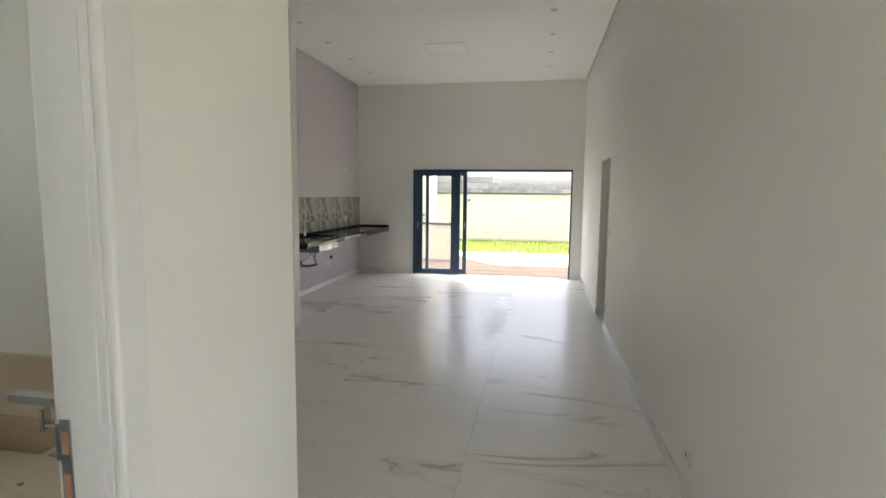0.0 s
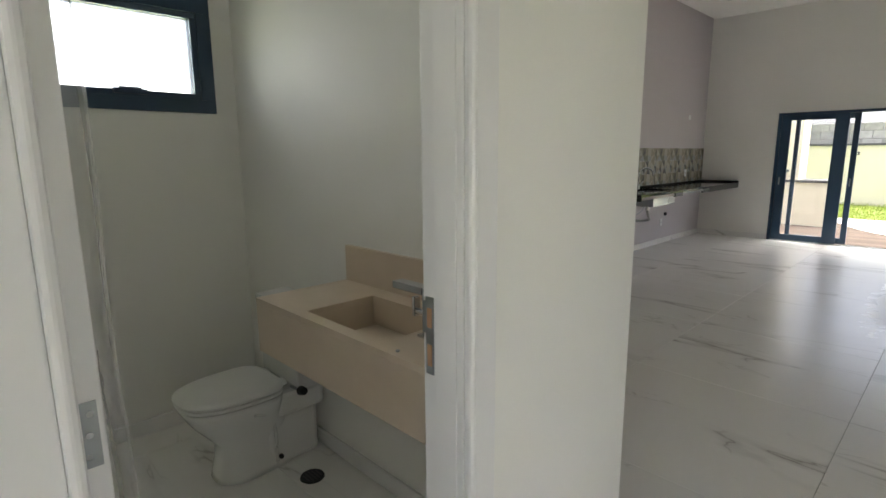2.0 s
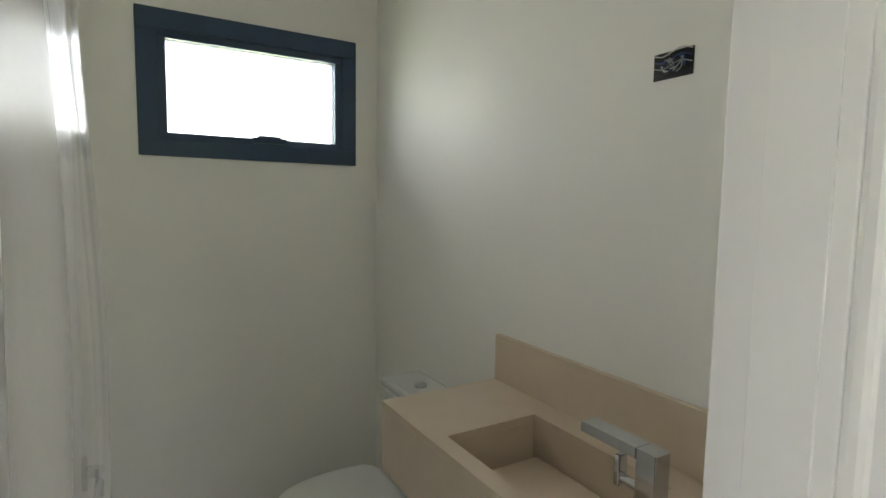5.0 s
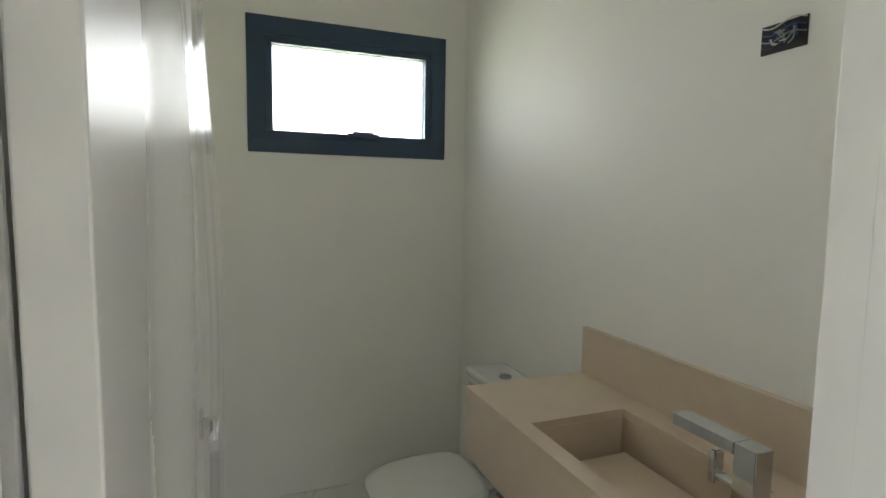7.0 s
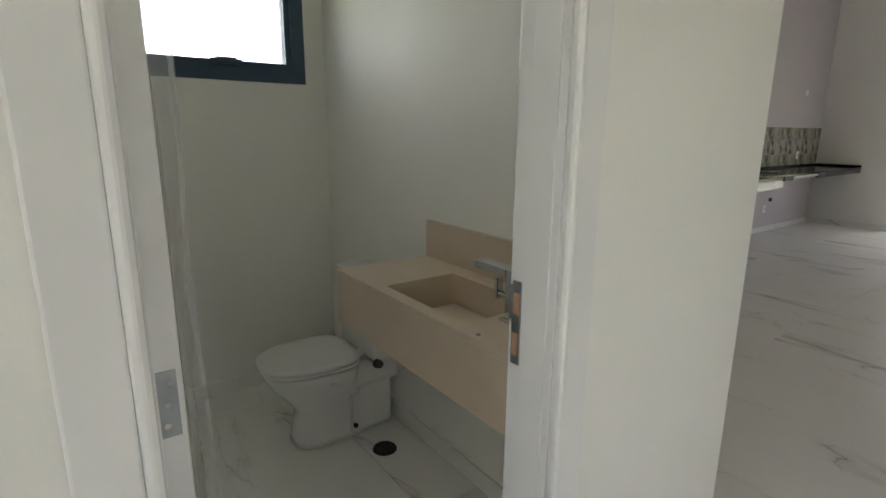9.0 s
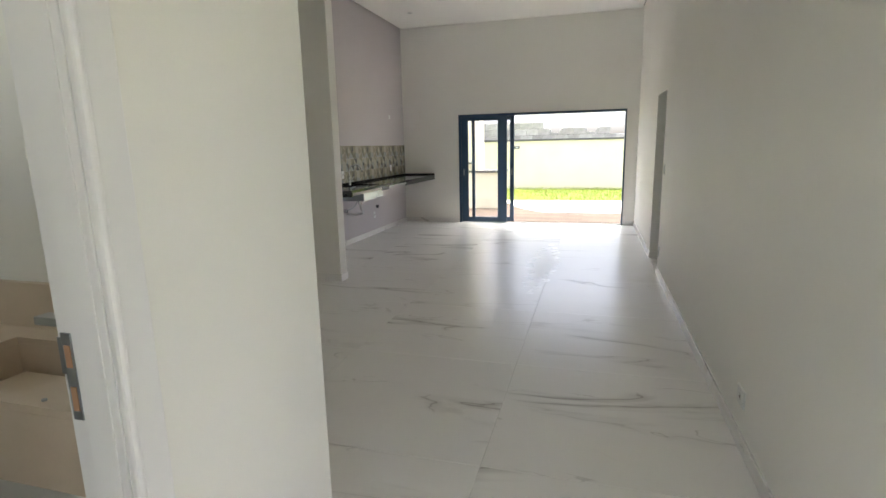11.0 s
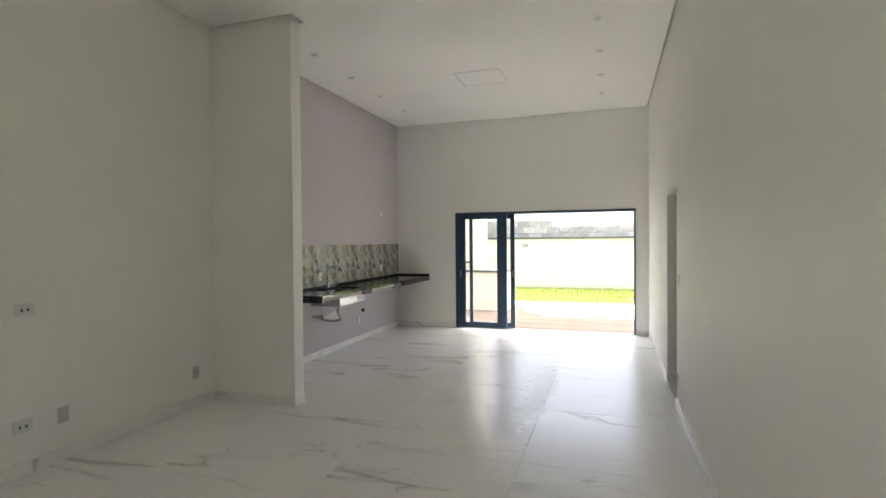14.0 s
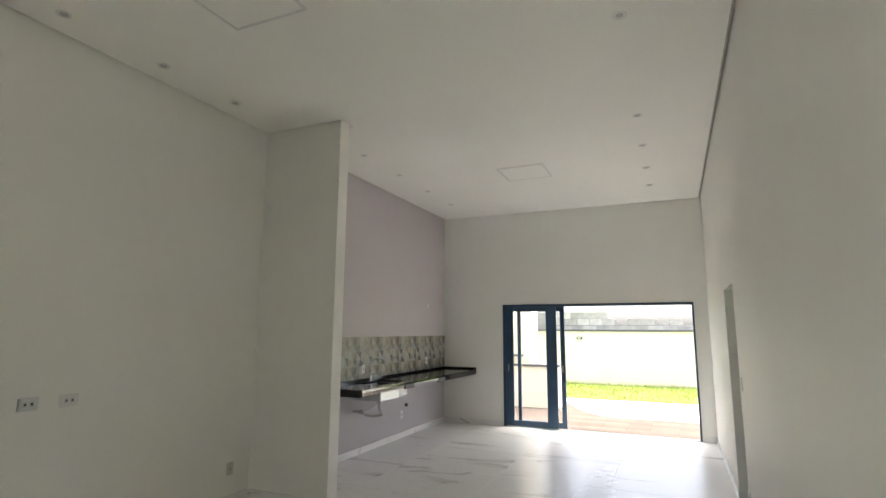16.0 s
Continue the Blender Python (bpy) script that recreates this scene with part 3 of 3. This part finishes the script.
case = thing("door_casing", "white lacquered door lining and architrave", "door frame", (0, 0, 0), kind="structure")
part("jamb", boxes(((BATH, DOOR1, 0), (HALL, DOOR1 + 0.03, DOORH)), bevel=0.002), LACQUER, case)
part("jamb", boxes(((BATH, DOOR0 - 0.03, 0), (HALL, DOOR0, DOORH)), bevel=0.002), LACQUER, case)
part("head", boxes(((BATH, DOOR0 - 0.03, DOORH), (HALL, DOOR1 + 0.03, DOORH + 0.03)), bevel=0.002), LACQUER, case)
for a, b in ((DOOR1 - 0.003, DOOR1), (DOOR0, DOOR0 + 0.003)):
    part("stop", boxes(((BATH + 0.042, a, 0), (HALL - 0.018, b, DOORH)), bevel=0.001), LACQUER, case)
for a, b in ((DOOR1 + 0.022, DOOR1 + 0.090), (DOOR0 - 0.090, DOOR0 - 0.022)):
    part("architrave", boxes(((HALL, a, 0), (HALL + 0.016, b, DOORH + 0.09)), bevel=0.004), LACQUER, case)
    part("architrave", boxes(((BATH - 0.008, a, 0), (BATH, b, DOORH + 0.074)), bevel=0.003), LACQUER, case)
part("architrave", boxes(((HALL, DOOR0 - 0.022, DOORH + 0.022), (HALL + 0.016, DOOR1 + 0.022, DOORH + 0.09)), bevel=0.004), LACQUER, case)
for y in (DOOR1 + 0.012, DOOR0 - 0.012):
    part("bead", boxes(((HALL - 0.002, y - 0.010, 0), (HALL + 0.022, y + 0.010, DOORH + 0.022)), bevel=0.008), LACQUER, case)
# Grey strip that paints the shade in the gap between jamb and leaf.
part("gap_shade_strip", boxes(((BATH - 0.007, DOOR0 - 0.008, 0), (BATH - 0.0005, DOOR0 + 0.007, DOORH)), bevel=0.001), PIPE, case, "grey strip painted as shade in the door gap")
SXC = BATH + 0.022
strike = part("strike_plate", boxes(((SXC - 0.012, DOOR1 - 0.003, 0.965), (SXC + 0.012, DOOR1, 1.145)), ((SXC - 0.022, DOOR1 - 0.003, 1.06), (SXC - 0.012, DOOR1, 1.135)), bevel=0.0006), STEEL, case, "steel strike plate")
part("latch_hole", boxes(((SXC - 0.006, DOOR1 - 0.0045, 1.075), (SXC + 0.008, DOOR1 - 0.003, 1.12))), WOODCORE, strike, "raw wood latch hole")
part("bolt_hole", boxes(((SXC - 0.006, DOOR1 - 0.0045, 0.985), (SXC + 0.008, DOOR1 - 0.003, 1.035))), WOODCORE, strike, "raw wood bolt hole")

# ---- lavatory window ----
win = thing("window_1", "small dark framed top-hung frosted window", "window", (BX, 0, 0), kind="structure")
IY0, IY1, IZ0, IZ1 = 0.45, 1.155, 1.772, 2.145
OY0, OY1, OZ0, OZ1 = 0.345, 1.256, 1.675, 2.254
part("window_frame", boxes(((-0.06, OY0, OZ0), (0.012, OY1, IZ0 - 0.03)), ((-0.06, OY0, IZ1 + 0.03), (0.012, OY1, OZ1)),
                           ((-0.06, OY0, IZ0 - 0.03), (0.012, IY0 - 0.03, IZ1 + 0.03)), ((-0.06, IY1 + 0.03, IZ0 - 0.03), (0.012, OY1, IZ1 + 0.03)), bevel=0.002), ALU, win)
sash = part("sash", boxes(((-0.05, IY0 - 0.03, IZ0 - 0.03), (0.004, IY1 + 0.03, IZ0)), ((-0.05, IY0 - 0.03, IZ1), (0.004, IY1 + 0.03, IZ1 + 0.03)),
                          ((-0.05, IY0 - 0.03, IZ0), (0.004, IY0, IZ1)), ((-0.05, IY1, IZ0), (0.004, IY1 + 0.03, IZ1)), bevel=0.002), ALU, win)
pane = part("pane", boxes(((-0.03, IY0, IZ0), (-0.025, IY1, IZ1))), FROST, sash, "white frosted glass pane")
pane.visible_shadow = False
part("latch", boxes(((0.004, 0.775, 1.752), (0.022, 0.925, 1.777)), ((0.004, 0.80, 1.777), (0.02, 0.90, 1.785)), bevel=0.004), ALU, win)

# ---- vanity ----
VX0, VX1, VY0, VZ0, VZ1 = -1.742, BATH - 0.001, 0.938, 0.70, 0.914
SX, SXB, SY, SYB = -1.443, -1.005, 0.985, 1.272
van = thing("vanity_counter", "beige composite stone vanity with carved sink", "vanity", (0, 0, 0))
part("countertop", slab((VX0, VY0, VZ1 - 0.02), (VX1, BY1 - 0.001, VZ1), (SX, SY), (SXB, SYB)), STONE, van)
part("apron", boxes(((VX0, VY0, VZ0), (VX1, VY0 + 0.02, VZ1 - 0.0205)), bevel=0.001), STONE, van)
part("end_panel", boxes(((VX0, VY0 + 0.0205, VZ0), (VX0 + 0.02, BY1 - 0.001, VZ1 - 0.0205))), STONE, van)
part("backsplash", boxes(((VX0 + 0.005, BY1 - 0.02, VZ1 + 0.0005), (VX1, BY1 - 0.001, VZ1 + 0.155)), bevel=0.001), STONE, van)
part("basin", boxes(((SX - 0.015, SY - 0.015, 0.785), (SX, SYB + 0.015, VZ1 - 0.0205)), ((SXB, SY - 0.015, 0.785), (SXB + 0.015, SYB + 0.015, VZ1 - 0.0205)),
                    ((SX, SY - 0.015, 0.785), (SXB, SY, VZ1 - 0.0205)), ((SX, SYB, 0.785), (SXB, SYB + 0.015, VZ1 - 0.0205)),
                    ((SX, SY, 0.77), (SXB, SYB, 0.785))), STONE, van)
part("drain_cover", boxes(((SX + 0.03, SY + 0.012, 0.795), (SXB - 0.012, SYB - 0.012, 0.807)), bevel=0.002), STONE, van, "removable stone drain cover")

tap = thing("basin_tap", "square chrome single-lever basin tap on stone", "tap", (-0.94, 1.115, VZ1))
part("base_plate", boxes(((-0.032, -0.032, 0), (0.032, 0.032, 0.008)), bevel=0.001), CHROME, tap)
part("column", boxes(((-0.021, -0.021, 0.008), (0.021, 0.021, 0.15)), bevel=0.002), CHROME, tap)
part("spout", boxes(((-0.158, -0.021, 0.127), (-0.0215, 0.021, 0.15)), bevel=0.002), CHROME, tap)
lv = part("lever", boxes(((-0.078, -0.012, 0.050), (-0.064, 0.012, 0.112)), bevel=0.003), CHROME, tap)
part("pivot", rod(bmesh.new(), (-0.02, 0.0, 0.066), (-0.066, 0.0, 0.066), 0.010, 14), CHROME, lv)
part("overflow_cap", rod(bmesh.new(), (0.02, -0.15, 0.0), (0.02, -0.15, 0.004), 0.006, 10), STEEL, tap)

tp = thing("drain_pipe", "grey hooked pipe end below the vanity", "pipe", (-0.83, 1.0, 0.66))
part("pipe_elbow", tube(bmesh.new(), [(-0.03, 0, 0.045), (-0.03, 0, 0.01), (0.0, 0, -0.005), (0.03, 0, 0.005)], 0.008), PIPE, tp)

# ---- junction box with loose wires ----
jb = thing("junction_box", "open wall box with loose coiled wires", "junction box", (-1.127, BY1, 1.822))
part("box_back", boxes(((-0.05, -0.002, -0.03), (0.05, 0.0, 0.03))), BLACK, jb)
rng = random.Random(8)
for k in range(9):
    cx = -0.02 + 0.008 * k * 0.6
    r0 = rng.uniform(0.012, 0.022)
    pts = [(cx + r0 * math.cos(a) * 0.8, -0.004 - 0.002 * (k % 4), r0 * math.sin(a)) for a in [rng.uniform(0, 6) + q * 0.9 for q in range(6)]]
    part("wire", tube(bmesh.new(), pts, 0.0016, 6), WIRES[k % 4], jb)
for k in range(4):
    z = 0.026 - 0.014 * k
    part("wire", tube(bmesh.new(), [(-0.048, -0.004, z), (-0.02, -0.008, z - 0.006), (0.02, -0.008, z + 0.006), (0.048, -0.004, z)], 0.0016, 6), WIRES[(k * 3 + 1) % 4], jb)

# ---- toilet ----
TX, TY = -2.11, 1.0


def oval(cx, cy, rx, front, back, z, n=36):
    """A D-shaped ring: long to the front (-y), squarer to the back."""
    out = []
    for k in range(n):
        a = 2 * math.pi * k / n
        c, s = math.cos(a), math.sin(a)
        if s > 0:
            e = 0.55
            out.append(Vector((cx + rx * math.copysign(abs(c) ** e, c), cy + back * abs(s) ** e, z)))
        else:
            e = 0.86
            out.append(Vector((cx + rx * math.copysign(abs(c) ** 0.72, c), cy - front * abs(s) ** e, z)))
    return out


wc = thing("toilet", "white ceramic close-coupled toilet, lid closed", "toilet", (TX, TY, 0))
bowl = loft(bmesh.new(), [oval(0, -0.02, 0.115, 0.135, 0.24, 0.0), oval(0, -0.02, 0.112, 0.13, 0.24, 0.03), oval(0, -0.02, 0.10, 0.115, 0.23, 0.10), oval(0, -0.01, 0.10, 0.12, 0.22, 0.17),
                          oval(0, -0.01, 0.125, 0.17, 0.20, 0.23), oval(0, -0.01, 0.16, 0.225, 0.16, 0.30), oval(0, 0, 0.18, 0.265, 0.15, 0.355), oval(0, 0, 0.185, 0.275, 0.15, 0.385)])
part("bowl", bowl, CERAMIC, wc)
part("rear_body", boxes(((-0.105, 0.06, 0.001), (0.105, 0.33, 0.26)), ((-0.145, 0.10, 0.255), (0.145, 0.35, 0.375)), bevel=0.025), CERAMIC, wc)
part("seat", loft(bmesh.new(), [oval(0, 0, 0.186, 0.278, 0.15, 0.389), oval(0, 0, 0.188, 0.28, 0.152, 0.395), oval(0, 0, 0.186, 0.278, 0.15, 0.405)]), SEATPL, wc)
part("lid", loft(bmesh.new(), [oval(0, 0, 0.184, 0.276, 0.15, 0.408), oval(0, 0, 0.19, 0.284, 0.155, 0.414), oval(0, 0, 0.188, 0.282, 0.153, 0.424), oval(0, 0, 0.16, 0.25, 0.13, 0.431), oval(0, 0, 0.09, 0.15, 0.08, 0.434)]), SEATPL, wc)
for dx in (-0.08, 0.08):
    part("hinge", rod(bmesh.new(), (dx - 0.02, 0.165, 0.405), (dx + 0.02, 0.165, 0.405), 0.012, 12), SEATPL, wc)
part("tank", boxes(((-0.185, 0.19, 0.376), (0.185, 0.362, 0.745)), bevel=0.02), CERAMIC, wc)
tl = part("tank_lid", boxes(((-0.195, 0.18, 0.746), (0.195, 0.366, 0.782)), bevel=0.012), CERAMIC, wc)
part("flush_button", rod(bmesh.new(), (0, 0.27, 0.782), (0, 0.27, 0.79), 0.025, 20), CHROME, tl)
part("skirt_moulding", tube(bmesh.new(), [(0.176, -0.02, 0.335), (0.15, 0.05, 0.30), (0.118, 0.09, 0.24), (0.112, 0.10, 0.14), (0.112, 0.10, 0.03)], 0.007, 8), CERAMIC, wc)
part("bolt_cap", rod(bmesh.new(), (0.104, 0.0 + 0.12, 0.05), (0.118, 0.12, 0.05), 0.011, 12), BLACK, wc, "dark bolt cap")
sv = part("supply_stem", rod(bmesh.new(), (0.12, 0.185, 0.385), (0.22, 0.185, 0.395), 0.007, 10), STEEL, wc)
part("supply_knob", rod(bmesh.new(), (0.215, 0.185, 0.395), (0.245, 0.185, 0.402), 0.022, 14, 0.018), BLACK, sv, "black valve knob")

dr = thing("floor_drain", "round black plastic floor drain", "drain", (-1.82, 1.177, 0))
part("ring", rod(bmesh.new(), (0, 0, 0), (0, 0, 0.006), 0.056, 28, 0.053), BLACK, dr)
for k in range(5):
    w = math.sqrt(0.042 ** 2 - (0.016 * (k - 2)) ** 2)
    part("slot", boxes(((-w, 0.016 * (k - 2) - 0.003, 0.006), (w, 0.016 * (k - 2) + 0.003, 0.0075))), COPING, dr)

# ---- kitchen ----
CX, CY0, CZ = -2.725, 6.36, 0.935
KS0, KS1, KX0, KX1 = 6.95, 7.62, -3.22, -2.84
ctr = thing("kitchen_counter", "long polished black granite wall-hung worktop", "worktop", (0, 0, 0))
part("worktop", slab((LEFT + 0.001, CY0, CZ - 0.03), (CX, BACK - 0.001, CZ), (KX0, KS0), (KX1, KS1)), GRANITE, ctr)
part("upstand", boxes(((LEFT + 0.013, CY0, CZ + 0.0005), (LEFT + 0.028, BACK - 0.02, CZ + 0.03)), ((LEFT + 0.013, BACK - 0.018, CZ + 0.0005), (CX, BACK - 0.001, CZ + 0.03)), bevel=0.001), GRANITE, ctr)
part("apron", boxes(((CX - 0.02, 8.72, CZ - 0.085), (CX, BACK - 0.001, CZ - 0.031)), bevel=0.001), GRANITE, ctr)
part("end_apron", boxes(((LEFT + 0.1, CY0, CZ - 0.085), (CX, CY0 + 0.02, CZ - 0.031)), bevel=0.001), GRANITE, ctr)
part("raw_edge", boxes(((CX - 0.015, CY0 + 0.021, CZ - 0.068), (CX - 0.002, 7.37, CZ - 0.031))), RAW, ctr, "pale unfinished front edge")
part("raw_edge", boxes(((CX - 0.015, 7.72, CZ - 0.060), (CX - 0.002, 8.45, CZ - 0.031))), PIPE, ctr, "greenish grey unfinished front edge")
for y in (7.54, 8.58):
    part("bracket", boxes(((LEFT + 0.001, y - 0.02, CZ - 0.07), (CX - 0.03, y + 0.02, CZ - 0.031)), ((CX - 0.03, y - 0.13, CZ - 0.085), (CX, y + 0.13, CZ - 0.031)), bevel=0.002), BLACK, ctr, "black steel support bracket")

snk = thing("kitchen_sink", "undermounted stainless steel kitchen sink", "sink", (0, 0, 0))
part("bowl", boxes(((KX0 - 0.02, KS0 - 0.02, 0.74), (KX0, KS1 + 0.02, CZ - 0.031)), ((KX1, KS0 - 0.02, 0.74), (KX1 + 0.02, KS1 + 0.02, CZ - 0.031)),
                   ((KX0, KS0 - 0.02, 0.74), (KX1, KS0, CZ - 0.031)), ((KX0, KS1, 0.74), (KX1, KS1 + 0.02, CZ - 0.031)), ((KX0, KS0, 0.735), (KX1, KS1, 0.75)), bevel=0.003), STEEL, snk)
part("sticker", boxes(((KX1 + 0.02, KS1 - 0.22, 0.755), (KX1 + 0.0215, KS1 + 0.01, 0.875))), PLATE, snk, "white product sticker")
trap = thing("sink_trap", "grey flexible waste pipe and chrome valve", "plumbing", (0, 0, 0))
part("hose", tube(bmesh.new(), [(-3.06, 7.30, 0.735), (-3.06, 7.30, 0.66), (-3.06, 7.34, 0.57), (-3.10, 7.46, 0.50), (-3.22, 7.44, 0.47), (-3.34, 7.40, 0.49)], 0.019, 12), PIPE, trap)
part("tailpiece", rod(bmesh.new(), (-3.06, 7.30, 0.735), (-3.06, 7.30, 0.65), 0.028, 16), CHROME, trap)
part("valve_body", rod(bmesh.new(), (LEFT, 7.14, 0.565), (LEFT + 0.11, 7.14, 0.565), 0.016, 14), CHROME, trap)
part("valve_knob", rod(bmesh.new(), (LEFT + 0.10, 7.14, 0.565), (LEFT + 0.15, 7.14, 0.565), 0.03, 8), CHROME, trap)
part("feed_hose", tube(bmesh.new(), [(LEFT + 0.06, 7.15, 0.57), (LEFT + 0.10, 7.38, 0.57), (LEFT + 0.12, 7.56, 0.66), (LEFT + 0.13, 7.57, 0.90)], 0.008, 8), STEEL, trap)
stub = thing("pipe_stub", "small dark capped pipe stub in the wall", "pipe", (LEFT, 8.60, 0.47))
part("cap", rod(bmesh.new(), (0, 0, 0), (0.03, 0, 0), 0.028, 14), BLACK, stub)

kt = thing("kitchen_tap", "tall chrome swan-neck kitchen tap", "tap", (-3.27, 7.42, CZ))
part("base", rod(bmesh.new(), (0, 0, 0), (0, 0, 0.07), 0.026, 18, 0.022), CHROME, kt)
part("spout", tube(bmesh.new(), [(0, 0, 0.06), (0, 0, 0.20), (0.02, 0.03, 0.275), (0.075, 0.075, 0.30), (0.13, 0.12, 0.27), (0.15, 0.14, 0.19)], 0.011, 12), CHROME, kt)
part("lever", tube(bmesh.new(), [(0.0, 0.02, 0.05), (0.01, 0.07, 0.075), (0.015, 0.12, 0.11)], 0.007, 8), CHROME, kt)

# ---- splashback tiles with facet pattern ----
TS, Z0S, ROWS = 0.195, CZ + 0.001, 3


def facet_tile(seed):
    """A square tile: faceted triangles in the tile's plane (local y and z), slightly raised at the ridges."""
    rng = random.Random(seed)
    bm = bmesh.new()
    s = TS - 0.002
    a, b = rng.uniform(0.3, 0.7) * s, rng.uniform(0.3, 0.7) * s
    c, d = rng.uniform(0.25, 0.75) * s, rng.uniform(0.25, 0.75) * s
    P = [(0, 0, 0), (0, a, 0), (0, s, 0), (0, s, b), (0, s, s), (0, c, s), (0, 0, s), (0, 0, d), (0.004, s * rng.uniform(0.35, 0.65), s * rng.uniform(0.35, 0.65))]
    v = [bm.verts.new((p[0] + 0.008, p[1], p[2])) for p in P]
    base = [bm.verts.new((0, p[1], p[2])) for p in P[:8]]
    for k in range(8):
        f = bm.faces.new((v[k], v[(k + 1) % 8], v[8]))
        f.material_index = rng.choice((0, 0, 1, 2, 3, 3, 4))
        bm.faces.new((base[k], base[(k + 1) % 8], v[(k + 1) % 8], v[k])).material_index = 2
    return mesh_of("splash_tile", bm, *FACETS)


splash = structure("splashback", boxes(((LEFT, CY0 - 0.03, Z0S), (LEFT + 0.002, BACK, Z0S + ROWS * TS))), GROUT, "faceted beige and olive kitchen splashback tiles", "splashback")
kinds = [facet_tile(k) for k in range(6)]
rng = random.Random(3)
for r in range(ROWS):
    for k in range(19):
        o = new("tile", kinds[(k * 2 + r * 3) % 6])
        o.location = (LEFT + 0.003, BACK - 0.002 - TS * (k + 1), Z0S + r * TS)
        o.parent = splash

# ---- floor tiles ----
floor = structure("floor", boxes(((LEFT - 0.1, FRONT - 0.15, -0.25), (2.7, BACK + 0.14, -0.006))), GROUT, "glossy white marble-look porcelain floor tiles", "floor")
XS = [LEFT - 0.05, -2.57, -1.37, -0.17, 1.03, 2.23, 2.65]
YS = [FRONT - 0.14, -1.30, -0.10, 1.10, 2.30, 3.50, 4.70, 5.90, 7.10, 8.30, 9.50, BACK - 0.012]
cache = {}
for xa, x1 in zip(XS, XS[1:]):
    for y0, y1 in zip(YS, YS[1:]):
        x0 = xa
        if x0 > 1 and not 5.0 < y1 < 8.5:
            continue
        if x0 < -3 and y1 < 1.3:
            x0 = BX - 0.1
        key = (round(x1 - x0, 3), round(y1 - y0, 3))
        if key not in cache:
            cache[key] = mesh_of("floor_tile", boxes(((0.0012, 0.0012, -0.006), (key[0] - 0.0012, key[1] - 0.0012, 0.0)), bevel=0.0008), TILE)
        o = new("tile", cache[key])
        o.location = (x0, y0, 0)
        o.parent = floor

# ---- terrace paving boards ----
terrace = structure("terrace", boxes(((-6, BACK + 0.15, -0.10), (6, 14.55, -0.045))), MORTAR, "brown wood-look terrace paving", "terrace")
bw = 0.2
meshp = mesh_of("plank", boxes(((0.002, 0.002, -0.02), (1.198, bw - 0.002, 0.0)), bevel=0.002), DECK)
for j in range(21):
    for k in range(9):
        o = new("plank", meshp)
        o.location = (-5.9 + 1.2 * k + 0.4 * (j % 3), BACK + 0.20 + j * bw, -0.03)
        o.parent = terrace

# ---- concrete block courses behind the garden wall ----
blocks = structure("wall_blocks", boxes(((-14, 18.86, -0.1), (12, 19.0, 1.77))), MORTAR, "bare grey concrete block wall behind the garden", "wall")
whole = mesh_of("block", boxes(((0.005, 0, 0.005), (0.395, 0.14, 0.215)), bevel=0.006), BLOCK)
cut = mesh_of("block", boxes(((0.005, 0, 0.005), (0.395, 0.14, 0.075)), ((0.005, 0, 0.075), (0.06, 0.14, 0.17)), ((0.34, 0, 0.075), (0.395, 0.14, 0.17)), bevel=0.006), BLOCK)
rng = random.Random(12)
for r, last in enumerate((5.0, 0.55, -1.55)):
    x = -7.0 + (0.2 if r % 2 else 0)
    while x < last:
        o = new("block", cut if r == 1 and x > -1.25 and rng.random() < 0.65 else whole)
        o.location = (x, 18.84 + rng.uniform(0, 0.02), 1.575 + 0.22 * r)
        o.parent = blocks
        x += 0.4
